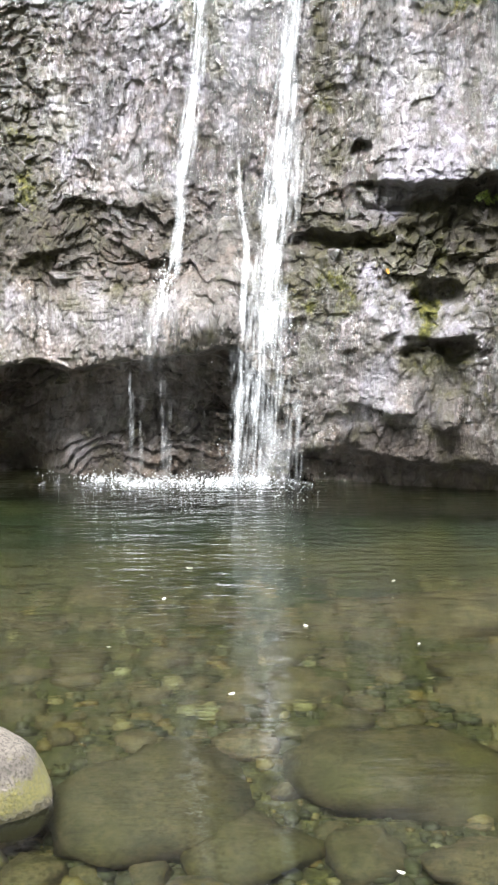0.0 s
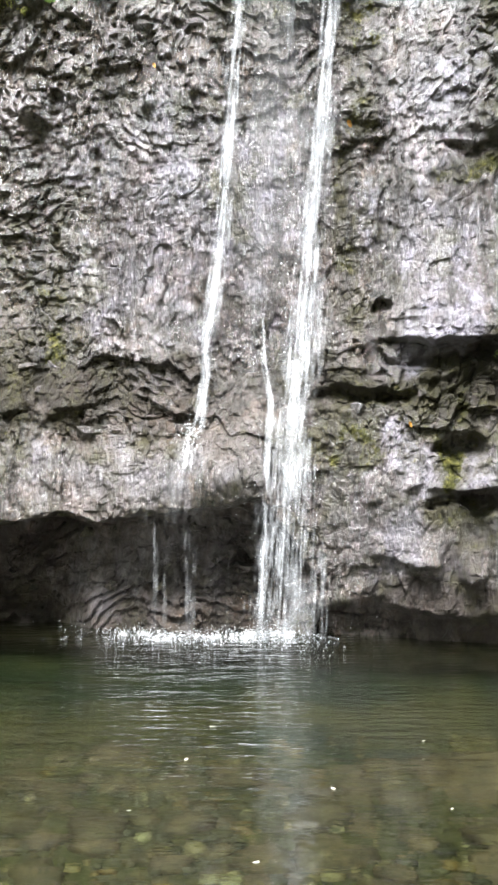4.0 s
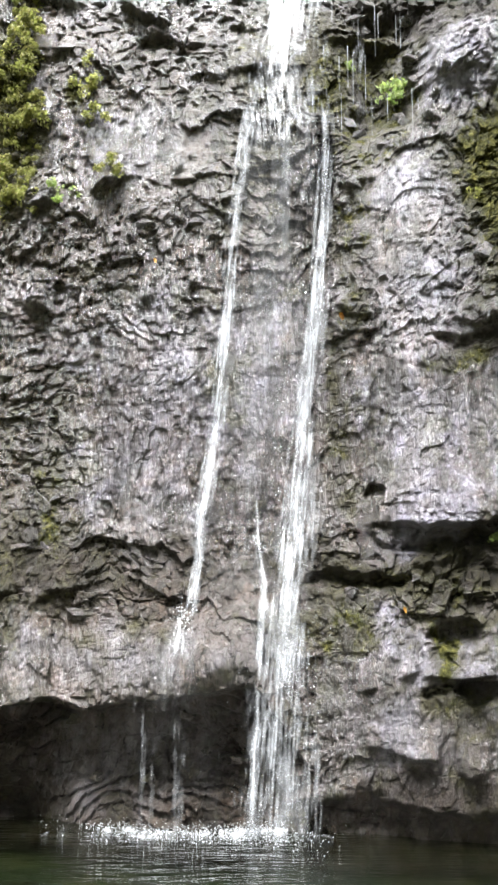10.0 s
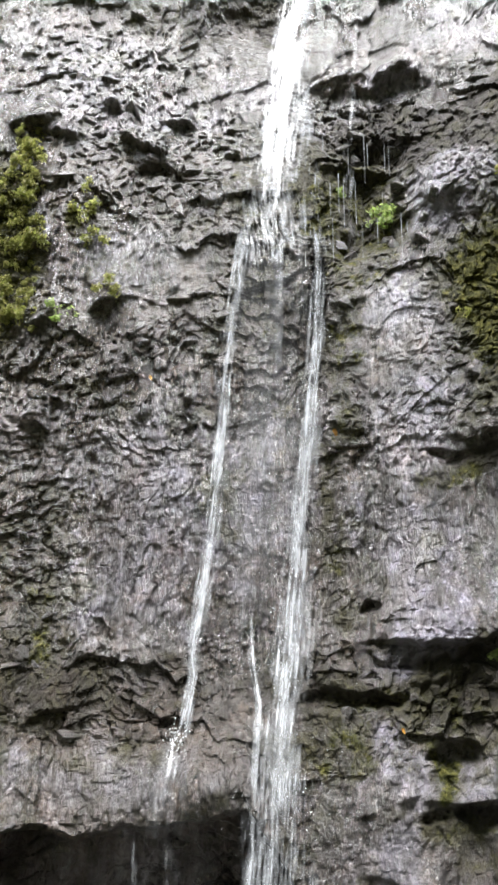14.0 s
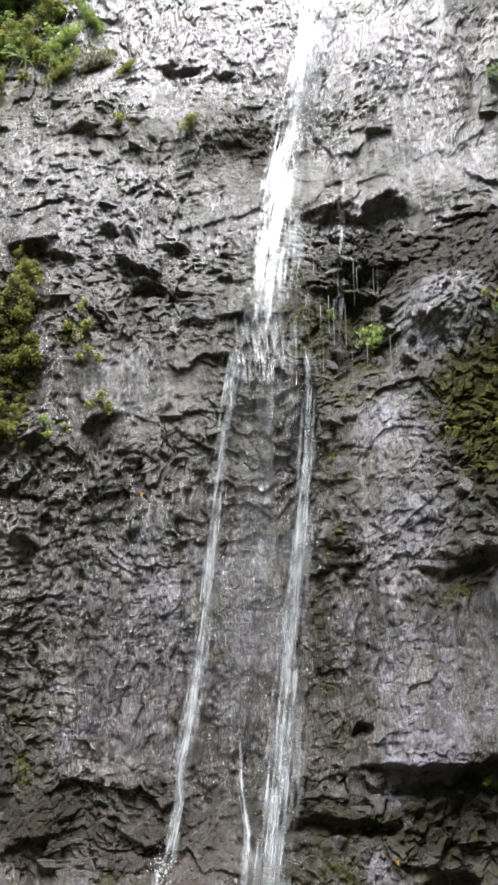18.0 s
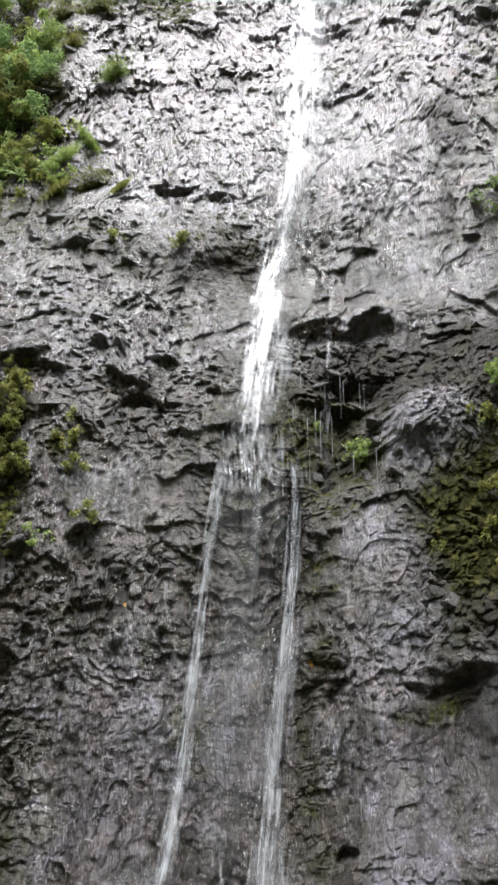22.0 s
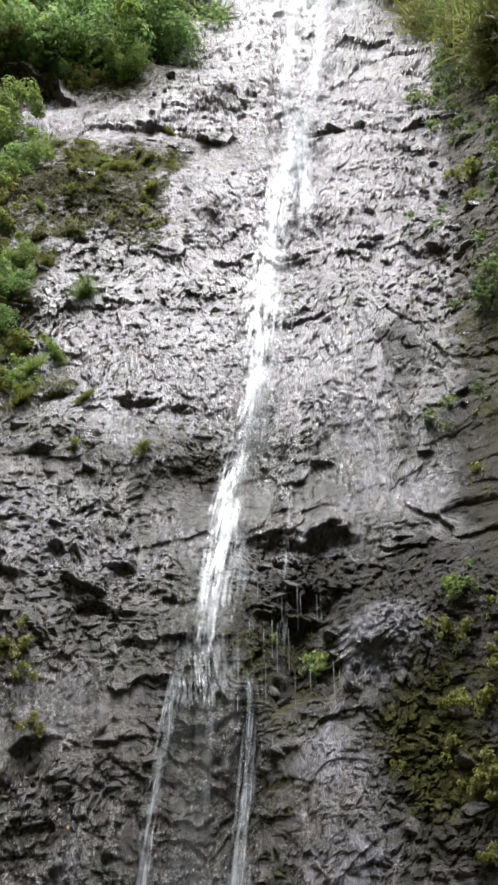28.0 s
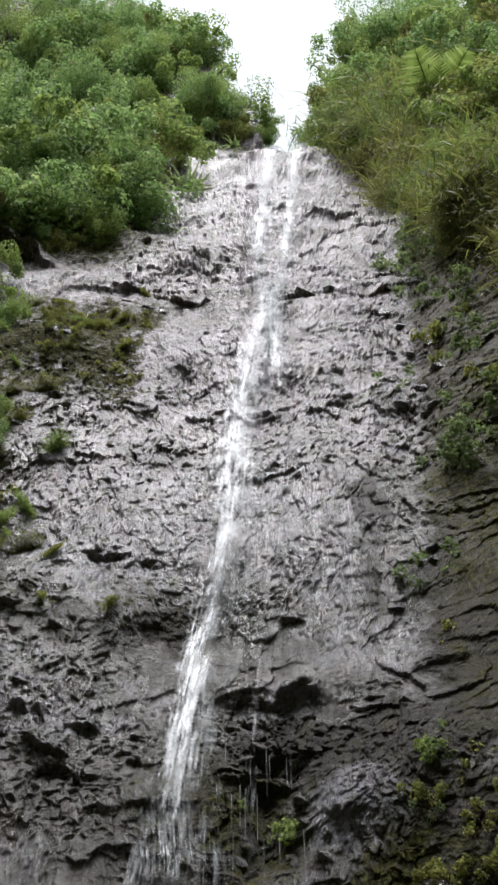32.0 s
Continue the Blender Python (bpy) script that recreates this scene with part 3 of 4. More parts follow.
MOSSY = (
    (1.1, 6.1, 0.22, 0.8, 0.5), (2.05, 5.8, 0.28, 0.95, 0.55), (0.77, 1.75, 0.30, 0.2, 0.35), (1.62, 1.66, 0.1, 0.13, 0.6), (1.85, 1.05, 0.3, 0.26, 0.4),
    (-2.1, 2.95, 0.26, 0.45, 0.4), (-2.9, 7.2, 0.42, 1.2, 1.0), (-1.84, 7.5, 0.12, 0.36, 0.9), (0.78, 4.0, 0.17, 1.6, 0.32), (1.4, 2.1, 0.9, 0.4, 0.3),
    (2.6, 6.3, 0.5, 0.95, 0.9), (1.1, 7.5, 0.55, 0.7, 0.6), (-1.9, 20.6, 1.4, 3.0, 0.85), (-4.0, 17, 1.0, 7, 0.75), (-1.7, 5.3, 0.25, 0.15, 0.4), (-1.5, 11.0, 1.2, 0.5, 0.3), (1.8, 4.4, 0.35, 0.12, 0.5),
)
# dull dark rock, plus painted shade in the undercut, foot and hollows
DULL_SHADE = (
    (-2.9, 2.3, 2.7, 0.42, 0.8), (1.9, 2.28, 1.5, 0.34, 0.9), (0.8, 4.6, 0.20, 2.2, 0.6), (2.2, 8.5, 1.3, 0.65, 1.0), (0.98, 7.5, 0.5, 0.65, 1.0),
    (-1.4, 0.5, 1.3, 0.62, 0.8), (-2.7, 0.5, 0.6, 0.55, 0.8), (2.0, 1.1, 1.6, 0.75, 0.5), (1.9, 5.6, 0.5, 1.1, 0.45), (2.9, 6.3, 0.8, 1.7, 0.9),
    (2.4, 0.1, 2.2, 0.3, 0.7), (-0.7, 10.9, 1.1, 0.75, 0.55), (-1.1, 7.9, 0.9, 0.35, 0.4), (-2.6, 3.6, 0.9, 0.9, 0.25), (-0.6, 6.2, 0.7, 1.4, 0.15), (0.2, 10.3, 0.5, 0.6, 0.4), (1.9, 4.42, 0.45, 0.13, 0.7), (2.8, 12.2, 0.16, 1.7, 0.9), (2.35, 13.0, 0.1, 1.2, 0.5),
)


def build_cliff():
    nr, nc = 1180, 548
    x, z = cliff_net(nr, nc, -0.37, 0.44)
    y = cliff_y(x, z)
    x, y, z = (np.pad(a, 1, mode="edge") for a in (x, y, z))
    y[-1] += 16
    z[-1] += 0.6
    for col, side in ((0, -1), (-1, 1)):
        x[:, col] += 9 * side
        y[:, col] += 14
    y[0] += 4
    nr, nc = nr + 2, nc + 2
    me = mesh_from("cliff_face", np.stack([x, y, z], -1).reshape(-1, 3), grid_faces(nr, nc), ROCK)
    x1, z1 = x + 0.15 * fbm(x * 2, z * 2, 5, 3), z + 0.2 * fbm(x * 2, z * 2, 6, 3)
    k2 = 1 + z / 14
    x2, z2 = x + 0.34 * k2 * fbm(x * 3.2 / k2, z * 2.2 / k2, 8, 5), z + 0.40 * k2 * fbm(x * 3 / k2, z * 2.4 / k2, 9, 5)
    right = x1 - right_wall(z1)

    def zones(rows):
        """Soft patches: middle, half size, amount."""
        total = 0
        for cx, cz, rx, rz, amount in rows:
            r = (np.abs((x2 - cx) / rx) ** 2.5 + np.abs((z2 - cz) / rz) ** 2.5) ** 0.4
            total = total + amount * (1 - step(0.45, 1.5, r))
        return total

    wet = zones(WET_SHEEN_LOW) + zones(WET_SHEEN_HIGH) + 0.10 + 0.5 * fbm(x * 0.9, z * 0.9, 78, 4) * step(1.9, 2.6, z) + 0.28 * step(10.5, 12.5, z1) * step(1.5, 0.0, right) + 0.25 * step(15, 18, z1)
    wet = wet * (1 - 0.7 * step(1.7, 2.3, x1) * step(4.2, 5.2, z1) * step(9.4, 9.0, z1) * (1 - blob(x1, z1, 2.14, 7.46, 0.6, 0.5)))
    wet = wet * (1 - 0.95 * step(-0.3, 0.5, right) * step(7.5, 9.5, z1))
    moss = 0.06 + 0.45 * fbm(x * 0.8, z * 0.6, 77, 4) - 0.3 * step(1.2, 0.9, z1) + zones(MOSSY)
    moss = moss + 0.9 * step(25.5, 28, z1) * step(0.5, -2.5, x1) + 0.9 * step(24, 30, z1) * step(0.1, 1.2, right) + 0.6 * step(-0.2, 0.6, right) * step(6, 9, z1)
    rust = box(x1, z1, -6, -0.6, 1.7, 2.7, 0.2) + 0.9 * box(x1, z1, -6, 0.2, -1, 1.15, 0.2) + 0.9 * box(x1, z1, 0.5, 5, -1, 0.55, 0.2) + 0.75 * box(x1, z1, -5, -1.3, 2.5, 9.2, 0.6) + 0.45 * box(x1, z1, -1.4, -0.3, 5.3, 8.4, 0.3) + 0.35 * box(x1, z1, 0.6, 1.1, 2.5, 7, 0.2)
    # the shade on the right-hand wall is darkened into the colour as well
    dry_shade = zones(DULL_SHADE) + step(-0.2, 0.4, right) * step(7, 10, z1) * step(34, 28, z1) + 0.12
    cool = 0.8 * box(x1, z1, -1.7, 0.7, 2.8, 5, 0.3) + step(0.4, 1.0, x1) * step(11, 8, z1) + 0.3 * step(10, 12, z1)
    for name, values in (("wet", wet), ("dry_shade", dry_shade), ("moss", moss), ("rust", rust + 0.1), ("sheer", smooth_rock(x1, z1)), ("cool", cool), ("far", step(7, 22, z))):
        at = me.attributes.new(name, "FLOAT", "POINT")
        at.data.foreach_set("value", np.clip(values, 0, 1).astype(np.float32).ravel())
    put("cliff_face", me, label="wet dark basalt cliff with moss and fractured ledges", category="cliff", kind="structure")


build_cliff()


# ---- the pool and the ground ----
def ground_z(x, y):
    deep = np.interp(y, (0.5, 1.3, 3.0, 5.0, 7.0, 9.0, 12.0), (0.3, 0.02, -0.28, -0.48, -0.75, -1.15, -1.8))
    wide = step(14, 18, np.abs(x))
    z = deep * (1 - wide) + 0.3 * wide
    # steep slopes out of view, added to keep light off the lower cliff
    shading_hill = np.clip(np.maximum(1.7 * (np.abs(x) - 13), 3.3 * (-y - 5)), 0, 64)
    return z + 0.06 * fbm(x * 1.2, y * 1.2, 90, 3) * step(0.2, 1.5, y) + shading_hill * (1 + 0.3 * fbm(x * 0.1, y * 0.1, 92, 4))


def build_ground():
    a = np.concatenate([-np.geomspace(900, 6.2, 26), np.linspace(-6, 6, 180), np.geomspace(6.2, 900, 26)])
    b = np.concatenate([-np.geomspace(900, 0.5, 24), np.linspace(0, 12, 200), np.geomspace(12.2, 900, 24)])
    x, y = np.meshgrid(a, b)
    z = ground_z(x, y)
    me = mesh_from("ground", np.stack([x, y, z], -1).reshape(-1, 3), grid_faces(*x.shape), BED, True)
    # darkens the bed with depth in place of absorption by the water
    at = me.attributes.new("depth_dark", "FLOAT", "POINT")
    at.data.foreach_set("value", (0.93 * step(-0.65, -1.25, z + 1.1 * fbm(x * 1.5, y * 1.5, 95, 3))).astype(np.float32).ravel())
    at = me.attributes.new("wood", "FLOAT", "POINT")
    at.data.foreach_set("value", step(0.5, 2.0, z).astype(np.float32).ravel())
    put("ground", me, label="gravel pool bed darkened with depth, its bank, and added unseen shading slopes", category="ground", kind="structure")
    x, y = np.meshgrid(np.linspace(-13, 13, 40), np.linspace(0.9, 13.5, 40))
    me = mesh_from("water", np.stack([x, y, 0 * x], -1).reshape(-1, 3), grid_faces(40, 40), WATER, True)
    at = me.attributes.new("ripple", "FLOAT", "POINT")
    at.data.foreach_set("value", np.interp(y, (3.0, 4.2, 6.0, 9.5), (0.06, 0.22, 0.6, 0.6)).astype(np.float32).ravel())
    ob = put("water", me, label="clear green rippled pool at the foot of the fall", category="water", kind="structure")
    ob.visible_shadow = False


build_ground()


def pebble(name, mat, seed, flat=0.6, bumpy=0.25, cuts=3):
    bm = bmesh.new()
    bmesh.ops.create_icosphere(bm, subdivisions=cuts, radius=1.0)
    for v in bm.verts:
        n = noise.noise(v.co * 0.9 + Vector((seed * 3.1, 0, seed))) + 0.4 * noise.noise(v.co * 2.3 + Vector((seed, seed * 2, 0)))
        v.co *= 1 + bumpy * n
        v.co.z *= flat
    me = bpy.data.meshes.new(name)
    bm.to_mesh(me)
    bm.free()
    me.polygons.foreach_set("use_smooth", np.full(len(me.polygons), True))
    me.materials.append(mat)
    return me


def build_stones():
    rng = random.Random(4)
    boulder = pebble("boulder", BOULDER, 5, 0.95, 0.16, 5)
    put("boulder", boulder, label="rounded grey boulder half out of the water", category="boulder", m=pose(-0.97, 3.62, -0.02, 0, 0, 20) @ Matrix.Diagonal((0.25, 0.25, 0.27, 1)))
    shapes = [pebble("stone", SUNK, k, 0.45 + 0.06 * (k % 4), 0.48) for k in range(8)]
    big = ((0.43, 3.45, 0.19), (0.64, 4.05, 0.47), (0.02, 3.50, 0.25), (0.0, 4.35, 0.16), (-0.36, 3.85, 0.46), (1.45, 6.3, 0.62), (-0.75, 3.3, 0.15), (0.85, 3.35, 0.2), (1.2, 4.9, 0.3), (1.25, 5.3, 0.3), (-0.2, 3.1, 0.2))
    for n, (x, y, r) in enumerate(big):
        z = float(ground_z(np.array(x), np.array(y)))
        put("submerged_stone", shapes[n % 8], label="algae-coated flat stone under clear water", category="stone", group="stones in the pool", m=pose(x, y, z + 0.12 * r, 0, 0, rng.uniform(0, 360)) @ Matrix.Diagonal((r, r * rng.uniform(0.75, 1), r * 0.9, 1)))
    spots = [(x, y, r) for x, y, r in big]
    tries = 0
    while len(spots) < 170 and tries < 6000:
        tries += 1
        y = rng.uniform(2.6, 6.8)
        x = rng.uniform(-0.36, 0.36) * y
        r = rng.choice((0.05, 0.07, 0.09, 0.12, 0.16, 0.2))
        if any((x - a) ** 2 + (y - b) ** 2 < (0.8 * (r + c)) ** 2 for a, b, c in spots):
            continue
        spots.append((x, y, r))
        z = float(ground_z(np.array(x), np.array(y)))
        put("submerged_stone", shapes[tries % 8], label="algae-coated stone under clear water", category="stone", group="stones in the pool", m=pose(x, y, z + 0.1 * r, 0, 0, rng.uniform(0, 360)) @ Matrix.Diagonal((r, r * rng.uniform(0.7, 1), r, 1)))


build_stones()


def build_gravel():
    """Small rounded stones of many colours between the large ones."""
    rng = np.random.default_rng(31)
    count = 3000
    y = 2.7 + 4.6 * rng.random(count) ** 1.9
    x = rng.uniform(-0.36, 0.36, count) * y
    r = (0.008 + 0.034 * rng.random(count) ** 2) * (0.5 + 0.2 * y)
    p = np.stack([x, y, ground_z(x, y) + 0.3 * r], -1)
    bm = bmesh.new()
    bmesh.ops.create_icosphere(bm, subdivisions=1, radius=1.0)
    unit = np.array([v.co[:] for v in bm.verts])
    tri = np.array([[v.index for v in f.verts] for f in bm.faces])
    bm.free()
    n = len(unit)
    size = r[:, None] * rng.uniform(0.6, 1.3, (count, 3)) * np.array([1.2, 1.2, 0.6])
    v = p[:, None] + unit[None] * size[:, None] * rng.uniform(0.85, 1.15, (count, n, 1))
    f = tri[None] + n * np.arange(count)[:, None, None]
    put("gravel", mesh_from("gravel", v.reshape(-1, 3), f.reshape(-1, 3), GRAVEL, True), label="small tan and grey pebbles on the pool bed", category="gravel", kind="stuff")


def make_gravel():
    m = Mat("mixed_pebbles")
    isl = m.node("ShaderNodeNewGeometry", out=8)
    col = m.ramp(isl, (0.0, (0.03, 0.028, 0.02)), (0.35, (0.10, 0.085, 0.05)), (0.6, (0.065, 0.058, 0.035)), (0.8, (0.20, 0.125, 0.045)), (1.0, (0.30, 0.26, 0.16)))
    col = m.mix(m.ramp(m.noise(m.place(), 60.0, 4), (0.4, grey(0)), (0.7, grey(0.5))), col, (0.05, 0.045, 0.02))
    return m.done(m.node("ShaderNodeBsdfPrincipled", Base_Color=col, Roughness=0.65))


GRAVEL = make_gravel()
build_gravel()


# ---- the waterfall ----
def flow(path, off, keep):
    """The line of falling water in front of the rock: heights, and its y. It may fall free, and drifts back to the rock slowly."""
    hz = np.array([p[0] for p in path])[::-1]
    zz = np.linspace(hz[-1], hz[0], max(60, int((hz[-1] - hz[0]) / 0.04)))
    xx = np.interp(zz, hz, np.array([p[1] for p in path])[::-1])
    w = np.interp(zz, hz, np.array([p[2] for p in path])[::-1])
    rock = np.min([cliff_y(xx + k * w, zz) for k in (-0.7, 0, 0.7)], axis=0) - off
    fall = rock.copy()
    for k in range(1, len(zz)):
        fall[k] = min(rock[k], fall[k - 1] + keep * (zz[k - 1] - zz[k]))
    n = max(1, min(len(zz) // 3, 30))
    soft = fall
    for _ in range(2):
        soft = np.convolve(np.pad(soft, n, mode="edge"), np.ones(2 * n + 1) / (2 * n + 1), "valid")
    ahead = np.convolve(np.pad(np.maximum(soft - fall, 0), n, mode="edge"), np.ones(2 * n + 1) / (2 * n + 1), "valid")
    return zz, xx, w, soft - 1.3 * ahead if keep else np.full(len(zz), fall.min())


def sheet(name, parent, mat, path, seed, layers=2, off=0.04, keep=0.12, core=1.0, grain=1.0, label="", fade=True, end=0.6):
    """Falling water as curved sheets one behind the other. path: rows of height, middle, half width."""
    zz, xx, w, fall = flow(path, off, keep)
    rng = np.random.default_rng(seed)
    cols = 15
    u = np.linspace(-1, 1, cols)[None, :]
    verts, faces, across, down, near = [], [], [], [], []
    for k in range(layers):
        ragged = 1 + 0.22 * fbm(zz * 1.4 / grain, zz * 0 + seed + 9 * k, seed, 3)[:, None]
        side = 0.25 * (w * fbm(zz * 0.7, zz * 0 + 3 * k, seed + 4, 3))[:, None]
        x = xx[:, None] + side + u * w[:, None] * ragged
        bulge = 0.25 * w[:, None] * (1 - u * u) + 0.04 * w[:, None] * vnoise(x * 9, zz[:, None] * 2 + 5 * k, seed)
        y = fall[:, None] - bulge - (0.03 + 0.2 * w[:, None]) * k
        z = np.broadcast_to(zz[:, None], x.shape)
        frayed = 0.9 * fbm(u * 4 + seed + 0 * z, 0 * z + k, seed + 2, 3)
        ends = step(0, 0.3, (zz[0] - z) / grain + 0.3 * frayed) * step(-0.05, end, (z - zz[-1]) / grain + (zz[-1] < 0.1) + frayed * (zz[-1] > 0.1)) if fade else 1.0
        faces.append(grid_faces(*x.shape) + len(zz) * cols * k)
        verts.append(np.stack([x, y, z], -1).reshape(-1, 3))
        across.append(((x - xx[:, None]) / grain + 7.3 * k + seed).ravel())
        down.append((z / grain + 0 * x).ravel())
        strong = np.interp(zz, *core)[:, None] if isinstance(core, tuple) else core
        near.append((strong * (1 - u * u) - (2.0 if mat == HAZE else 0.45) * u * u - 1.1 * (1 - ends) - 0.9 * (np.abs(u) > 0.99) + 0 * x).ravel())
    me = mesh_from(name, np.concatenate(verts), np.concatenate(faces), mat, True)
    for key, values in (("across", across), ("down", down), ("core", near)):
        at = me.attributes.new(key, "FLOAT", "POINT")
        at.data.foreach_set("value", np.concatenate(values).astype(np.float32))
    return put(name, me, parent, label=label, kind="stuff" if layers > 1 else "")


def spray(name, parent, count, seed, where, size, label=""):
    """Loose drops, each a small eight-sided grain drawn out by its fall. where(rng) gives a place."""
    rng = np.random.default_rng(seed)
    p = np.array([where(rng) for _ in range(count)])
    r = size * rng.uniform(0.4, 1.6, (count, 1))
    long = r * rng.uniform(1.0, 2.2, (count, 1))
    o = np.zeros((count, 1))
    v = np.stack([p + np.hstack(c) for c in ((r, o, o), (o, r, o), (-r, o, o), (o, -r, o), (o, o, long), (o, o, -long))], 1).reshape(-1, 3)
    t = np.array([(0, 1, 4), (1, 2, 4), (2, 3, 4), (3, 0, 4), (1, 0, 5), (2, 1, 5), (3, 2, 5), (0, 3, 5)])
    f = (t[None] + 6 * np.arange(count)[:, None, None]).reshape(-1, 3)
    return put(name, mesh_from(name, v, f, DROP, True), parent, label=label, kind="stuff")


DROP = make_plain("white_foam", (0.75, 0.79, 0.82), (0.92, 0.94, 0.95), 30.0, 0.4)


def build_fall():
    fall = tagged(new("waterfall"), "tall white waterfall splitting into streams down the cliff", "waterfall")
    upper = ((44.9, 3.55, 0.40), (41, 3.0, 0.36), (38, 2.65, 0.36), (35.7, 2.35, 0.40), (30, 2.0, 0.36), (27, 1.8, 0.34), (21.8, 1.72, 0.36), (16.8, 1.08, 0.42), (14.6, 0.92, 0.40), (12.2, 0.74, 0.33), (9.6, 0.36, 0.28), (8.2, 0.18, 0.28), (7.55, 0.13, 0.34))
    sheet("upper_stream", fall, FALL, [(z, x, (1.15 if z < 20 else 0.9) * w) for z, x, w in upper], 1, 2, core=((7.5, 12, 20, 45), (0.42, 0.42, 0.5, 0.65)), grain=0.85, keep=0.4, end=0.12, label="broad white upper stream")
    sheet("upper_veil", fall, MIST, [(z, x + 0.32 * w, 1.35 * w) for z, x, w in upper], 2, 1, core=0.5, grain=1.2, keep=0.4, end=0.2)
    sheet("side_stream", fall, MIST, ((44.0, 4.4, 0.35), (38.4, 3.65, 0.35), (30, 2.9, 0.3), (25, 2.37, 0.3), (21.9, 1.95, 0.3), (16, 1.75, 0.3)), 9, 2, core=0.6, grain=1.0, keep=0.4, end=3.0)
    left = ((7.5, -0.09, 0.10), (7.3, -0.12, 0.10), (6.95, -0.17, 0.075), (5.6, -0.33, 0.08), (3.9, -0.45, 0.08), (3.1, -0.55, 0.10), (2.65, -0.64, 0.07), (2.45, -0.61, 0.05), (1.9, -0.72, 0.09))
    sheet("left_stream", fall, FALL, [(z, x, 1.35 * w) for z, x, w in left], 3, 2, core=0.75, grain=0.8, end=0.1)
    sheet("left_spread", fall, HAZE, ((1.95, -0.73, 0.14), (1.75, -0.72, 0.28), (1.4, -0.75, 0.42), (1.0, -0.8, 0.46)), 4, 2, off=0.08, core=-0.2, grain=1.0, keep=0.3)
    sheet("fan", fall, MIST, ((1.98, -0.73, 0.05), (1.75, -0.75, 0.18), (1.4, -0.78, 0.32), (1.08, -0.8, 0.36)), 29, 2, off=0.06, core=-0.15, grain=0.6, keep=0.3, end=0.2)
    landing_y = float(cliff_y(-0.74, 1.85)[0]) - 0.16
    spray("landing", fall, 150, 84, lambda g: (-0.74 + g.normal(0, 0.05 + 0.0), landing_y - abs(g.normal(0, 0.05)), 1.9 + g.normal(0, 0.07)), 0.0034)
    for n, (x, w) in enumerate(((-1.07, 0.05), (-0.79, 0.06), (-0.72, 0.035), (-0.40, 0.015), (-1.0, 0.02))):
        sheet("curtain", fall, MIST, ((1.2 - 0.07 * n, x + 0.02, 0.8 * w), (0.6, x, w), (0.02, x - 0.02, 1.3 * w)), 40 + n, 1, core=0.25, grain=0.6, keep=0)
    right = ((7.25, 0.58, 0.10), (6.8, 0.64, 0.08), (5.7, 0.58, 0.08), (4.8, 0.49, 0.12), (3.9, 0.41, 0.13), (2.75, 0.31, 0.15), (1.7, 0.20, 0.22), (0.9, 0.15, 0.27), (0.0, 0.10, 0.32))
    sheet("right_stream", fall, FALL, [(z, x, (1.15 if z > 2.8 else 1.4) * w) for z, x, w in right], 5, 2, core=((0, 1.0, 2.8, 5, 8), (0.32, 0.42, 0.75, 0.85, 0.7)), grain=0.85, keep=0.05, label="widest lower stream, breaking into strings")
    sheet("right_veil", fall, MIST, [(z, x + 0.02, 1.5 * w) for z, x, w in right], 15, 1, core=0.3, grain=1.0, keep=0.05)
    sheet("splitting_veil", fall, MIST, ((7.75, 0.15, 0.36), (7.5, 0.2, 0.48), (6.9, 0.24, 0.54), (6.0, 0.24, 0.46)), 16, 1, off=0.10, core=0.3, grain=0.7, end=1.2)
    sheet("wall_film", fall, HAZE, ((7.0, 0.24, 0.55), (6.0, 0.2, 0.56), (4.5, 0.1, 0.52), (2.7, -0.05, 0.45)), 18, 1, core=0.5, grain=1.3)
    sheet("middle_stream", fall, MIST, ((6.9, 0.27, 0.06), (5.7, 0.2, 0.06), (5.1, 0.15, 0.05)), 6, 1, core=0.5, grain=0.8)
    sheet("middle_stream", fall, FALL, ((3.05, -0.08, 0.035), (2.6, -0.06, 0.045), (2.2, 0.0, 0.045), (1.4, -0.03, 0.05), (0.0, -0.1, 0.07)), 17, 2, core=0.7, grain=0.7)
    sheet("thin_trickle", fall, MIST, ((11.6, 1.36, 0.04), (9.6, 1.15, 0.05), (8.3, 1.05, 0.065), (7.2, 0.95, 0.08)), 7, 1, core=0.15, grain=0.8, keep=0.03)
    rng = random.Random(3)
    for n in range(22):
        x = 0.52 + 0.05 * n + rng.uniform(-0.02, 0.02)
        z = rng.choice((8.45, 8.4, 7.9, 7.75, 7.3)) - 0.1 * (x - 0.5)
        sheet("drip", fall, FALL, ((z, x, rng.uniform(0.004, 0.011)), (z - rng.uniform(0.15, 0.6), x, 0.005)), 60 + n, 1, core=1.2, grain=1.0, keep=0, fade=False)
    face = cliff_y(np.linspace(-2.2, 0.8, 61), np.full(61, 0.3))

    def at_foot(g):
        x = g.normal(-0.1, 0.25) if g.random() < 0.55 else g.normal(-0.95, 0.42)
        return (x, np.interp(x, np.linspace(-2.2, 0.8, 61), face) - abs(g.normal(0, 0.34)) - 0.1, abs(g.normal(0, 0.035)))

    def in_fall(g):
        z = 7 * g.random() ** 1.6
        x = np.interp(z, (0, 1.7, 3.9, 7), (0.1, 0.2, 0.41, 0.64)) + g.normal(0, 0.10 + 0.2 * (1 - z / 7))
        return (x, float(np.interp(z, (0, 7.5), (9.25, 9.9))) - abs(g.normal(0, 0.1)), z)

    spray("splash", fall, 1600, 81, at_foot, 0.0027, "white splash on the pool")
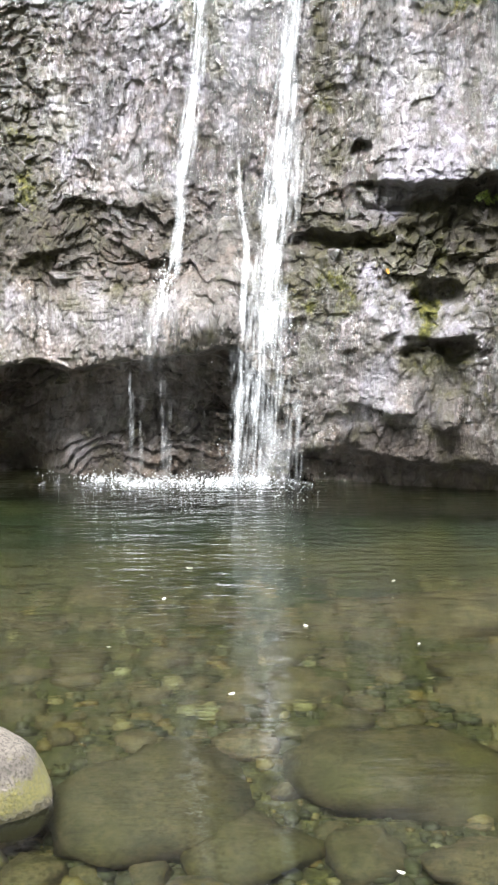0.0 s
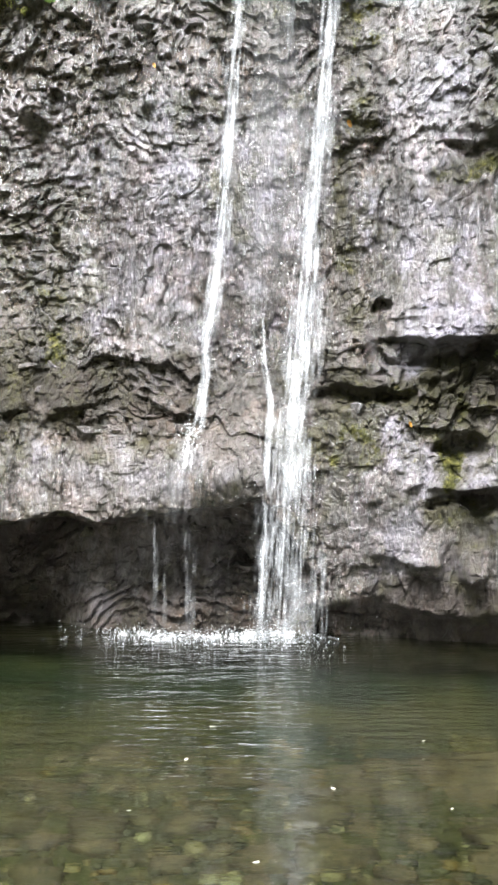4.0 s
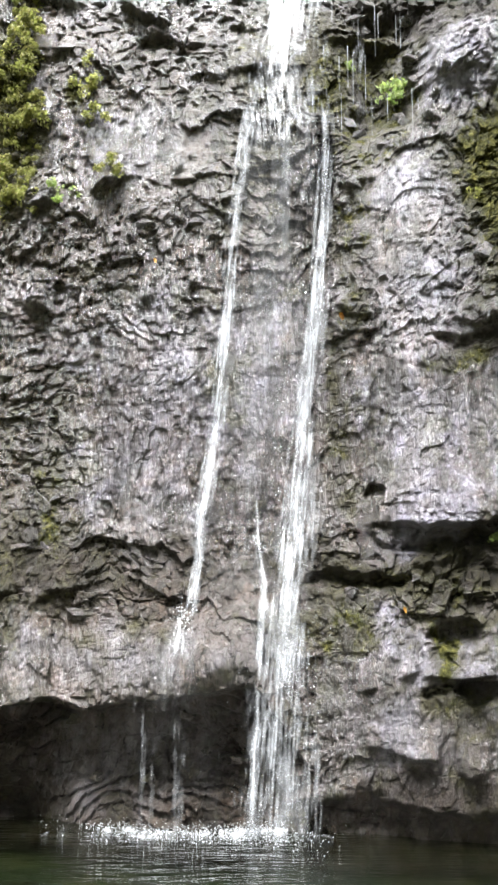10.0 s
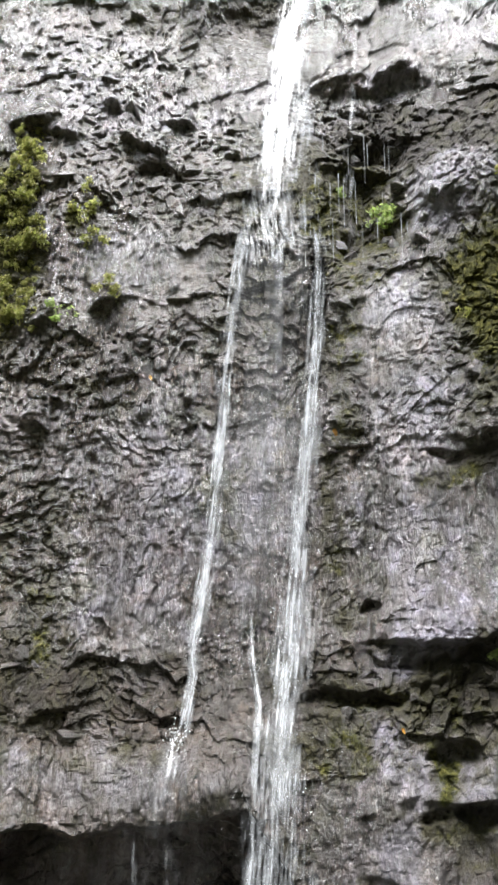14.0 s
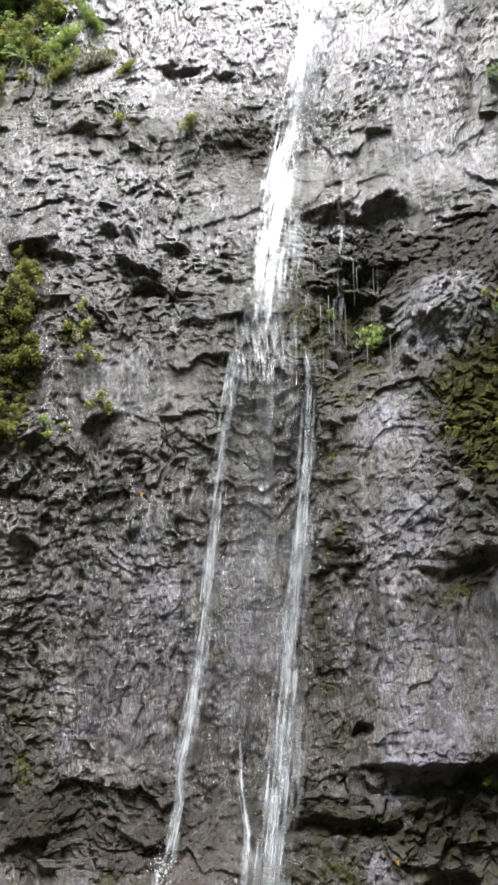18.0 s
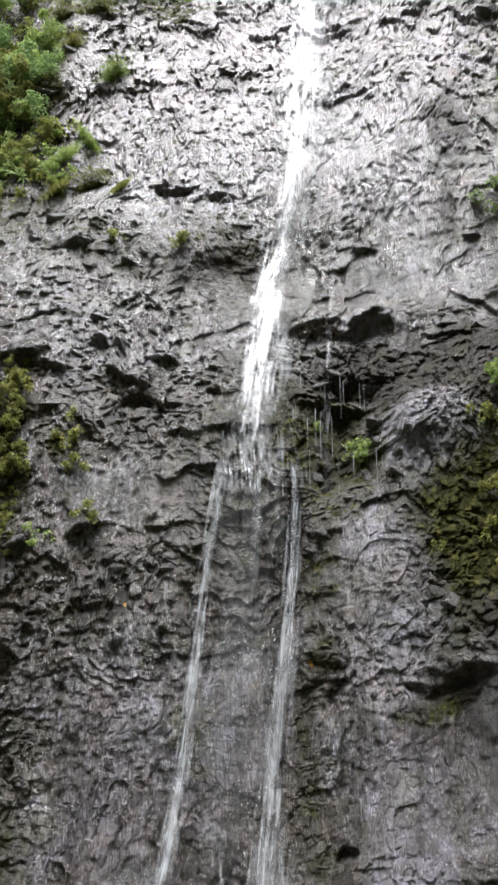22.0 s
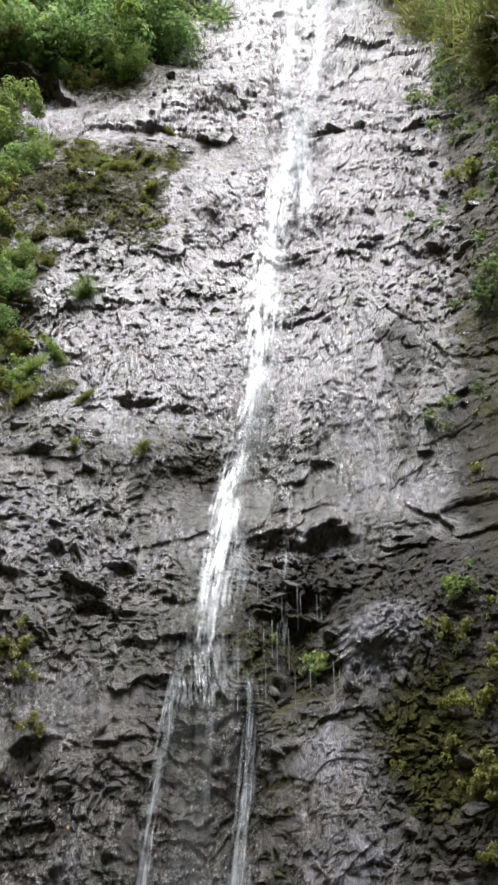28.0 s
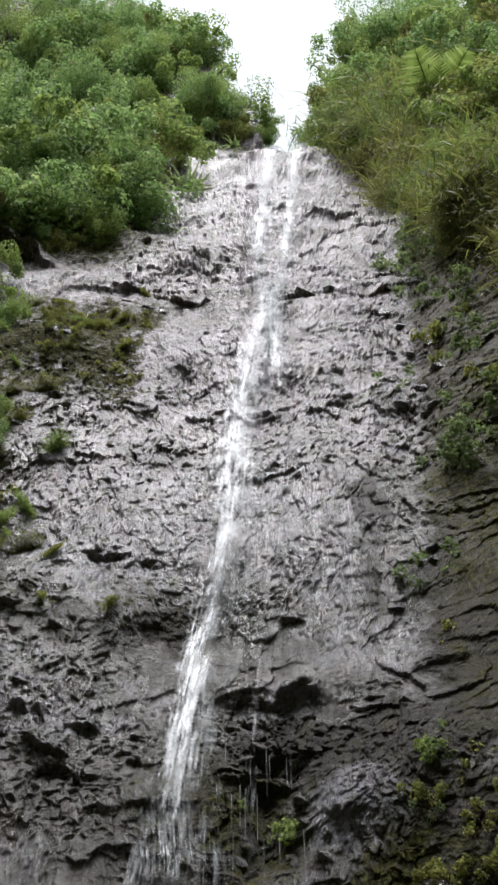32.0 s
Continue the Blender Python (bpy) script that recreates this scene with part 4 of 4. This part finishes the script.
    sheet("step_fall", fall, FALL, ((7.70, 0.13, 0.32), (7.35, 0.17, 0.46), (6.9, 0.22, 0.54), (6.5, 0.24, 0.50)), 23, 1, off=0.12, core=0.5, grain=0.55, end=0.8)
    spray("spray", fall, 500, 82, in_fall, 0.0026)
    x, y = np.meshgrid(np.linspace(-2.1, 0.75, 90), np.linspace(0, 0.8, 26))
    edge = np.interp(x, np.linspace(-2.2, 0.8, 61), np.minimum(face, 9.75)) + 0.15 - y
    near = np.maximum(blob(x, y, -0.05, 0.38, 0.75, 0.40), 0.85 * blob(x, y, -0.95, 0.36, 1.0, 0.34))
    me = mesh_from("foam", np.stack([x, edge, 0.012 + 0.05 * near * (0.5 + fbm(x * 9, y * 9, 7, 3))], -1).reshape(-1, 3), grid_faces(*x.shape), FALL, True)
    for key, values in (("across", 0.45 * x + 3), ("down", y * 1.6), ("core", 1.7 * near - 0.65)):
        at = me.attributes.new(key, "FLOAT", "POINT")
        at.data.foreach_set("value", values.astype(np.float32).ravel())
    put("foam", me, fall, "white foam where the water lands")


build_fall()


# ---- plants ----
def leaves(rng, centres, radii, count, size, droop=0.3, slim=0.32):
    """Leaf quads on and in a set of clumps."""
    k = rng.integers(0, len(centres), count)
    d = rng.normal(size=(count, 3))
    d /= np.linalg.norm(d, axis=1, keepdims=True)
    p = centres[k] + d * radii[k] * rng.uniform(0.55, 1.08, (count, 1))
    face = d + rng.normal(size=(count, 3)) * 0.35 + np.array([0, 0, 0.3])
    way = np.cross(face, rng.normal(size=(count, 3))) + np.array([0, 0, -droop])
    way /= np.linalg.norm(way, axis=1, keepdims=True)
    side = np.cross(way, face)
    side /= np.linalg.norm(side, axis=1, keepdims=True)
    up = np.cross(side, way)
    ln = (size * rng.uniform(0.6, 1.5, count))[:, None]
    v = np.stack([p, p + ln * (0.5 * way + slim * side + 0.08 * up), p + ln * (way - 0.12 * up), p + ln * (0.5 * way - slim * side + 0.08 * up)], 1)
    return v.reshape(-1, 3), np.arange(4 * count).reshape(-1, 4)


def crown_mesh(name, mat, seed, clumps, spread, size, count, high=0.7):
    rng = np.random.default_rng(seed)
    c = rng.normal(size=(clumps, 3)) * np.array([0.42, 0.42, 0.42 * high]) * spread
    c[:, 2] += 0.45 * spread * high
    r = spread * rng.uniform(0.18, 0.36, (clumps, 1))
    v, f = leaves(rng, c, r, count, size)
    return mesh_from(name, v, f, mat)


def tuft_mesh(name, mat, seed, spread, count):
    """A patch of long grass: bent blades that rise and lean outwards."""
    rng = np.random.default_rng(seed)
    root = rng.normal(size=(count, 3)) * np.array([0.45, 0.45, 0.08]) * spread
    lean = rng.normal(size=(count, 3)) * np.array([0.5, 0.5, 0.1]) + np.array([0, 0, 1.0])
    long = spread * rng.uniform(0.12, 0.38, (count, 1))
    side = np.cross(lean, rng.normal(size=(count, 3)))
    side *= 0.009 * spread / np.linalg.norm(side, axis=1, keepdims=True)
    mid, tip = root + 0.6 * long * lean, root + long * (lean * np.array([1.6, 1.6, 0.85]))
    v = np.stack([root - side, root + side, mid + side, tip, mid - side], 1)
    return mesh_from(name, v.reshape(-1, 3), np.arange(5 * count).reshape(-1, 5), mat)


def bough(points, r0, r1, sides=7):
    verts, faces = [], []
    pts = [Vector(p) for p in points]
    for n, p in enumerate(pts):
        d = (pts[min(n + 1, len(pts) - 1)] - pts[max(n - 1, 0)]).normalized()
        a = d.cross(Vector((0.3, 1, 0.2))).normalized()
        b = d.cross(a)
        r = r0 + (r1 - r0) * n / (len(pts) - 1)
        for k in range(sides):
            t = 2 * math.pi * k / sides
            verts.append(p + r * (math.cos(t) * a + math.sin(t) * b))
    for n in range(len(pts) - 1):
        for k in range(sides):
            k2 = (k + 1) % sides
            faces.append((n * sides + k, n * sides + k2, (n + 1) * sides + k2, (n + 1) * sides + k))
    return verts, faces


def make_tree(seed, mat, tall, spread, size, count):
    rng = random.Random(seed)
    tree = new("tree")
    verts, faces = [], []
    stem = [(0, 0, -0.6)] + [(0.12 * k * rng.uniform(-1, 1), 0.1 * k * rng.uniform(-1, 1), tall * k / 5) for k in range(1, 6)]
    parts = [(stem, 0.045 * tall * 0.6, 0.02)]
    for k in range(7):
        b = Vector(stem[2 + k % 4])
        ang = k * 2.4
        parts.append(([b, b + Vector((math.cos(ang) * spread * 0.3, math.sin(ang) * spread * 0.3, 0.16 * tall)), b + Vector((math.cos(ang) * spread * 0.55, math.sin(ang) * spread * 0.55, 0.24 * tall))], 0.012 * tall, 0.01))
    for pts, a, b in parts:
        v, f = bough(pts, a, b)
        o = len(verts)
        verts += v
        faces += [tuple(i + o for i in q) for q in f]
    put("trunk", mesh_from("trunk", [tuple(v) for v in verts], faces, BARK, True), tree)
    put("crown", crown_mesh("crown", mat, seed, 26, spread, size, count, 0.9), tree, m=pose(0, 0, 0.45 * tall))
    return tree


def plant(name, foliage, m, label, group, category, stem):
    """A plant with its stem and its foliage."""
    ob = tagged(new(name), label, category, group)
    ob.matrix_basis = m
    put("stem", stem, ob)
    put("foliage", foliage, ob, kind="stuff")
    return ob


def stem_mesh(tall, spread, seed):
    rng = random.Random(seed)
    verts, faces = [], []
    for k in range(5):
        a = k * 2.4 + rng.uniform(-0.4, 0.4)
        pts = [(0, 0, -0.25 * tall), (0.2 * spread * math.cos(a), 0.2 * spread * math.sin(a), 0.35 * tall), (0.5 * spread * math.cos(a), 0.5 * spread * math.sin(a), 0.7 * tall)]
        v, f = bough(pts, 0.03 * tall, 0.008 * tall, 5)
        faces += [tuple(i + len(verts) for i in q) for q in f]
        verts += v
    return mesh_from("stem", [tuple(v) for v in verts], faces, BARK, True)


def on_cliff(x, z, out=0.0):
    return float(cliff_y(x, z)[0]) - out


def rosette(name, seed, blades, length, mat):
    """A spiky plant of arching blades."""
    rng = random.Random(seed)
    verts, faces = [], []
    for k in range(blades):
        a = 2 * math.pi * k / blades + rng.uniform(-0.2, 0.2)
        lift = rng.uniform(0.5, 1.4)
        ln = length * rng.uniform(0.7, 1.2)
        out, side = Vector((math.cos(a), math.sin(a), 0)), Vector((-math.sin(a), math.cos(a), 0))
        o = len(verts)
        for i in range(5):
            t = i / 4
            c = out * (ln * t * math.cos(lift)) + Vector((0, 0, ln * (t * math.sin(lift) - 0.75 * t * t)))
            w = 0.05 * length * (1 - t) ** 0.7 + 0.002
            verts += [c + side * w, c - side * w, c - Vector((0, 0, 0.4 * w))]
        for i in range(4):
            b = o + 3 * i
            faces += [(b, b + 3, b + 5, b + 2), (b + 2, b + 5, b + 4, b + 1)]
    return mesh_from(name, [tuple(v) for v in verts], faces, mat, True)


def frond(name, length, pairs, mat):
    """A tree-fern frond: a bent stalk with pairs of leaflets."""
    verts, faces = [], []
    v, f = bough([(0, 0.0, 0), (0, 0.3 * length, 0.16 * length), (0, 0.65 * length, 0.2 * length), (0, length, 0.08 * length)], 0.02 * length, 0.004 * length, 5)
    verts += v
    faces += f
    for k in range(pairs):
        t = 0.12 + 0.86 * k / pairs
        c = Vector((0, t * length, length * (0.2 - 0.35 * (t - 0.6) ** 2)))
        ln = 0.34 * length * math.sin(math.pi * (0.15 + 0.8 * t)) ** 0.7
        for sgn in (-1, 1):
            o = len(verts)
            for i in range(4):
                u = i / 3
                m = c + Vector((sgn * ln * u, 0.25 * ln * u, -0.25 * ln * u * u))
                w = 0.035 * length * (1 - 0.85 * u)
                verts += [m + Vector((0, w, 0)), m - Vector((0, w, 0))]
            faces += [(o + 2 * i, o + 2 * i + 1, o + 2 * i + 3, o + 2 * i + 2) for i in range(3)]
    return mesh_from(name, [tuple(v) for v in verts], faces, mat)


def build_plants():
    rng = random.Random(8)
    kinds = (LEAF, LIME, LEAF, FERN, LIME, LEAF)
    shrubs = [crown_mesh("foliage", kinds[k], 100 + k, 16, 1.0, 0.075, 3200) for k in range(6)]
    grassy = [tuft_mesh("foliage", (FERN, LIME)[k % 2], 130 + k, 1.0, 2600) for k in range(3)]
    woody, weak = stem_mesh(0.7, 0.6, 3), stem_mesh(0.16, 0.14, 4)
    spots = []
    # the wooded bank beside the head of the fall, on both sides
    for n in range(118):
        z = rng.uniform(25.5, 64)
        edge = np.interp(z, (25, 28, 33, 39, 45, 50, 54, 58, 64), (-2.4, -1.5, -0.9, -0.2, 1.2, 2.9, 2.8, 1.4, -1.5))
        x = edge - 0.6 - abs(rng.gauss(0, 1)) * 4.5
        z = max(z, 0.9 + float(np.interp(x, (-9, -5.5, -3.1, -0.5), (30, 28.6, 26.2, 24.3))))
        spots.append((x, z, rng.uniform(1.0, 2.3) if z > 29 else rng.uniform(0.6, 1.0), 0))
    for n in range(128):
        z = rng.uniform(19.5, 62)
        edge = np.interp(z, (19, 22, 25, 28, 32, 38, 43, 50, 64), (6.9, 6.5, 6.4, 6.1, 5.8, 6.1, 5.2, 6.0, 8.0))
        away = abs(rng.gauss(0, 1)) * (1.7 if z < 42 else 4.5)
        spots.append((edge + 0.5 + away, z, rng.uniform(0.9, 1.7) * (1 if z < 42 else 1.5), 1 if away < 4.5 and z < 48 else 0))
    for n in range(34):
        spots.append((rng.uniform(8, 15) if n % 2 else rng.uniform(-12, -6), rng.uniform(36, 60), rng.uniform(1.6, 2.6), 0))
    for n, (x, z, s, kind) in enumerate(spots):
        me = grassy[n % 3] if kind else shrubs[n % 6]
        plant("shrub", me, pose(x, on_cliff(x, z, 0.1), z - 0.2 * s, 15, 0, rng.uniform(0, 360)) @ Matrix.Scale(s, 4), "yellow-green grassy shrub on the steep bank" if kind else "green leafy shrub growing on the steep bank", "shrubs on the bank", "shrub", woody)
    # bushes standing at both sides of the notch
    for x, y, z, s in ((2.3, 20.6, 46.0, 0.9), (2.75, 21.3, 46.6, 0.75), (3.15, 20.9, 46.3, 0.5), (3.2, 21.4, 47.6, 0.8), (3.3, 21.6, 49.3, 0.8), (2.5, 21.8, 50.5, 1.2), (1.7, 20.4, 45.9, 1.2), (2.4, 21.6, 47.6, 1.1), (1.2, 20.8, 47.5, 1.5), (4.75, 20.9, 46.2, 0.6), (5.2, 20.7, 46.4, 0.9), (5.7, 20.6, 46.0, 1.1), (6.3, 20.8, 47.2, 1.4), (5.3, 21.4, 47.8, 1.0)):
        plant("shrub", shrubs[rng.randrange(6)], pose(x, y, z, 15, 0, rng.uniform(0, 360)) @ Matrix.Scale(s, 4), "green leafy shrub beside the head of the fall", "shrubs on the bank", "shrub", woody)
    # bushes down the left-hand edge
    for x, z, s, k in ((-3.5, 16.4, 0.5, 4), (-3.25, 15.2, 0.4, 0), (-3.05, 13.8, 0.3, 3), (-3.5, 14.2, 0.5, 0), (-3.2, 12.9, 0.3, 3), (-4.3, 19.6, 0.6, 1), (-3.75, 15.6, 0.6, 5), (-3.3, 13.2, 0.4, 3), (-3.6, 14.6, 0.5, 3), (-4.7, 22.8, 1.0, 1), (-4.3, 21.6, 0.7, 4), (-5.3, 24.5, 1.1, 1), (-4.9, 21.3, 1.0, 0), (-4.5, 17.8, 0.6, 1), (-4.3, 16.6, 0.6, 0), (-3.9, 15.2, 0.6, 3), (-3.7, 12.2, 0.4, 3), (-3.6, 10.8, 0.4, 3), (-5.6, 23.0, 1.2, 4), (-5.0, 24.2, 0.9, 1)):
        plant("shrub", shrubs[k], pose(x, on_cliff(x, z, 0.1), z - 0.2 * s, 20, 0, rng.uniform(0, 360)) @ Matrix.Scale(s, 4), "bright green bush hanging over the rock edge", "bushes on the rock edge", "shrub", woody)
    # patches of grass between the bushes and the bare rock
    for n in range(26):
        z = rng.uniform(11.5, 24.5)
        x = rng.uniform(-1.3, 0.5) - 2.0 - 0.085 * (z - 11) if n % 3 else rng.uniform(-3.4, -0.8)
        z = z if n % 3 else rng.uniform(19.2, 24.0)
        plant("grass_tuft", grassy[n % 3], pose(x, on_cliff(x, z, 0.0), z - 0.05, 55, 0, rng.uniform(0, 360)) @ Matrix.Scale(rng.uniform(0.16, 0.34), 4), "tuft of yellow-green grass rooted on the rock", "grass tufts on the rock", "grass", weak)
    # trees on the brow
    trees = [make_tree(40 + k, LEAF if k != 1 else LIME, 6.0, 3.2, 0.115, 12000) for k in range(3)]
    for t in trees:
        tagged(t, "broad-leaved green tree on the brow of the bank", "tree", "trees on the brow")
    places = [(-15, 54), (-11, 60), (-7.5, 54), (-4.5, 60), (-3.4, 54), (-3.8, 57), (0.6, 47.0), (-13, 46), (-9, 46), (9.4, 56), (7.6, 49), (12, 57), (16, 50), (20, 58), (15, 44), (10.5, 63), (14, 66), (-5.5, 64), (-9, 66), (19, 66), (-16, 66), (-5, 48)]
    for n, (x, z) in enumerate(places):
        m = pose(x, on_cliff(x, z, 0.2), z - 1.2, rng.uniform(0, 12), rng.uniform(-8, 8), rng.uniform(0, 360)) @ Matrix.Scale(rng.uniform(0.75, 1.1), 4)
        if n < 3:
            trees[n].matrix_basis = m
        else:
            copy_thing(trees[n % 3], m)
    # spiky plants
    spiky = rosette("spiky_plant", 5, 22, 1.0, PALE)
    for x, z, s in ((-1.6, 33.0, 1.1), (0.1, 37.0, 1.1), (-3.4, 29.4, 1.1), (-3.65, 15.3, 0.5), (-3.25, 12.4, 0.4), (-3.8, 14.8, 0.5), (-0.9, 35.0, 0.9), (1.3, 41.5, 1.0), (-3.36, 29.8, 1.0), (-1.3, 33.2, 1.0), (-0.2, 35.0, 1.3), (-0.1, 43.5, 1.0), (0.5, 42.0, 0.9), (-2.4, 31.0, 0.9)):
        put("spiky_plant", spiky, label="spiky pale-green plant with arching blades", category="plant", group="spiky plants", m=pose(x, on_cliff(x, z, 0.25), z, 40, 0, rng.uniform(0, 360)) @ Matrix.Scale(s, 4))
    # a tree fern
    fern = tagged(new("tree_fern"), "tree fern with a long bright frond", "fern")
    fern.matrix_basis = pose(9.6, 17.2, 42.0)
    leaf = frond("frond", 3.0, 22, LIME)
    for turn in (200, 245, 150, 290):
        put("frond", leaf, fern, m=pose(0, 0, 0, 25, 0, turn))
    # small plants on ledges
    small = [crown_mesh("foliage", (FERN, LIME, FERN, PALE)[k], 200 + k, 7, 0.25, 0.05, 260) for k in range(4)]
    wet = [(1.40, 7.27, 1.0, 1), (2.1, 2.55, 0.45, 1), (-0.80, 11.1, 0.9, 0), (-1.76, 11.1, 0.8, 0), (-1.58, 6.46, 0.7, 0), (-2.15, 6.2, 0.8, 1), (2.07, 5.95, 0.4, 0), (2.85, 7.85, 1.0, 1), (3.05, 7.95, 1.0, 3), (2.72, 7.2, 0.7, 3), (0.89, 7.65, 0.35, 1), (3.41, 11.2, 1.2, 3), (3.92, 16.9, 1.6, 3), (4.7, 14.9, 2.0, 3), (4.6, 13.6, 1.8, 3), (5.3, 17.8, 1.8, 3), (6.5, 24.5, 2.4, 3), (4.4, 14.2, 1.4, 3), (-1.85, 7.5, 0.9, 0), (-1.80, 7.1, 0.8, 0), (-1.86, 7.8, 0.6, 2), (5.9, 20.5, 2.2, 3), (3.5, 9.9, 1.0, 2), (5.46, 24.7, 2.6, 3), (5.2, 22.4, 2.2, 3), (5.15, 21.5, 2.4, 3), (5.9, 25.8, 2.6, 3), (4.98, 14.9, 1.6, 3), (4.81, 13.4, 1.4, 3), (5.49, 18.1, 1.8, 3), (5.6, 23.4, 2.2, 3)]
    wet += [(-2.45 - abs(rng.gauss(0, 0.32)), rng.uniform(6.0, 8.7), rng.uniform(0.35, 0.8), rng.choice((0, 2, 2))) for _ in range(60)]
    wet += [(rng.uniform(2.6, 3.6), rng.uniform(4.8, 8.0), rng.uniform(0.5, 1.0), rng.choice((0, 2))) for _ in range(26)]
    wet += [(-3.5 - abs(rng.gauss(0, 0.4)) - 0.03 * z, z, rng.uniform(0.8, 1.6), rng.choice((0, 2))) for z in (rng.uniform(10, 20) for _ in range(40))]
    wet += [(rng.uniform(-3.2, -0.9), rng.uniform(18.0, 22.5), rng.uniform(0.5, 0.9), rng.choice((0, 2))) for _ in range(44)]
    wet += [(rng.uniform(-3.7, -2.6) - 0.07 * (z - 12), z, rng.uniform(0.6, 1.3), rng.choice((0, 2, 1))) for z in (rng.uniform(11.5, 17.5) for _ in range(34))]
    wet += [(float(right_wall(z)) + rng.uniform(0.3, 1.8), z, rng.uniform(0.9, 1.9), rng.choice((3, 3, 0))) for z in (rng.uniform(11, 26) for _ in range(24))]
    for x, z, s, k in wet:
        plant("ledge_plant", small[k], pose(x, on_cliff(x, z, 0.02 * s), z, 35, 0, rng.uniform(0, 360)) @ Matrix.Scale(s, 4), "small pale-green plant on a rock ledge" if k == 3 else "small fern-like plant growing from wet rock", "plants on the ledges", "plant", weak)


def build_litter():
    """Fallen leaves: petals afloat on the pool, and two leaves caught on the rock."""
    bm = bmesh.new()
    ring = [bm.verts.new((0.022 * math.cos(a) * (1 + 0.5 * math.cos(a)), 0.011 * math.sin(a), 0.003 * math.cos(2 * a))) for a in np.linspace(0, 2 * math.pi, 10, endpoint=False)]
    bm.faces.new(ring)
    bmesh.ops.solidify(bm, geom=bm.faces[:], thickness=0.002)
    me = bpy.data.meshes.new("floating_leaf")
    bm.to_mesh(me)
    bm.free()
    yellow = me.copy()
    me.materials.append(make_plain("white_petal", (0.6, 0.58, 0.5), (0.85, 0.83, 0.76), 40.0, 0.6))
    yellow.materials.append(make_plain("yellow_leaf", (0.45, 0.21, 0.03), (0.62, 0.36, 0.05), 30.0, 0.6))
    rng = random.Random(2)
    for x, y in ((-0.39, 6.67), (0.92, 6.35), (0.32, 5.51), (0.90, 5.21), (-0.07, 4.56), (-0.72, 5.18), (0.50, 3.09), (-0.5, 6.0)):
        put("floating_leaf", me, label="small pale fallen leaf afloat on the pool", category="leaf", group="leaves on the pool", m=pose(x, y, 0.004, 0, 0, rng.uniform(0, 360)) @ Matrix.Scale(rng.uniform(0.5, 1.0), 4))
    for x, z, s in ((1.27, 1.97, 1.3), (0.77, 4.85, 2.0), (-1.11, 5.48, 1.2)):
        put("caught_leaf", yellow, label="yellow leaf caught on the wet rock", category="leaf", m=pose(x, on_cliff(x, z, 0.03), z, 80, 70, 0) @ Matrix.Scale(s, 4))


build_litter()

build_plants()


# ---- blocks standing proud of the cliff ----
def block_mesh(seed):
    """An angular block: a hull of a few points, twelve to thirty faces."""
    rng = random.Random(seed)
    bm = bmesh.new()
    for _ in range(15):
        v = Vector((rng.uniform(-1, 1), rng.uniform(-1, 1), rng.uniform(-1, 1)))
        k = max(abs(v.x), abs(v.y), abs(v.z))
        bm.verts.new(v / k * rng.uniform(0.75, 1.0))
    made = bmesh.ops.convex_hull(bm, input=bm.verts)
    bmesh.ops.delete(bm, geom=[g for g in made["geom_interior"] if isinstance(g, bmesh.types.BMVert)], context="VERTS")
    me = bpy.data.meshes.new("rock_block")
    bm.to_mesh(me)
    bm.free()
    me.materials.append(ROCK)
    return me


def build_blocks():
    cliff = bpy.data.objects["cliff_face"]
    rng = random.Random(77)
    shapes = [block_mesh(k) for k in range(10)]
    places = []
    while len(places) < 290:
        z = 0.3 + 24 * rng.random() ** 1.5
        x = rng.uniform(-0.26, 0.24) * math.hypot(10, z)
        if smooth_rock(np.array([x]), np.array([z]))[0] > 0.3 or abs(x - 0.05 * z) < 0.5:
            continue
        places.append((x, z))
    y = cliff_y(np.array([p[0] for p in places]), np.array([p[1] for p in places]))
    for (x, z), d in zip(places, y):
        k = (0.04 + 0.06 * rng.random() ** 2) * (1 + z / 16)
        put("rock_block", shapes[rng.randrange(10)], cliff, m=pose(x, float(d) + 0.62 * k, z, rng.uniform(-35, 5), rng.uniform(-25, 25), rng.uniform(-20, 20)) @ Matrix.Diagonal((k * rng.uniform(1.0, 1.9), k, k * rng.uniform(0.6, 1.0), 1)))


build_blocks()
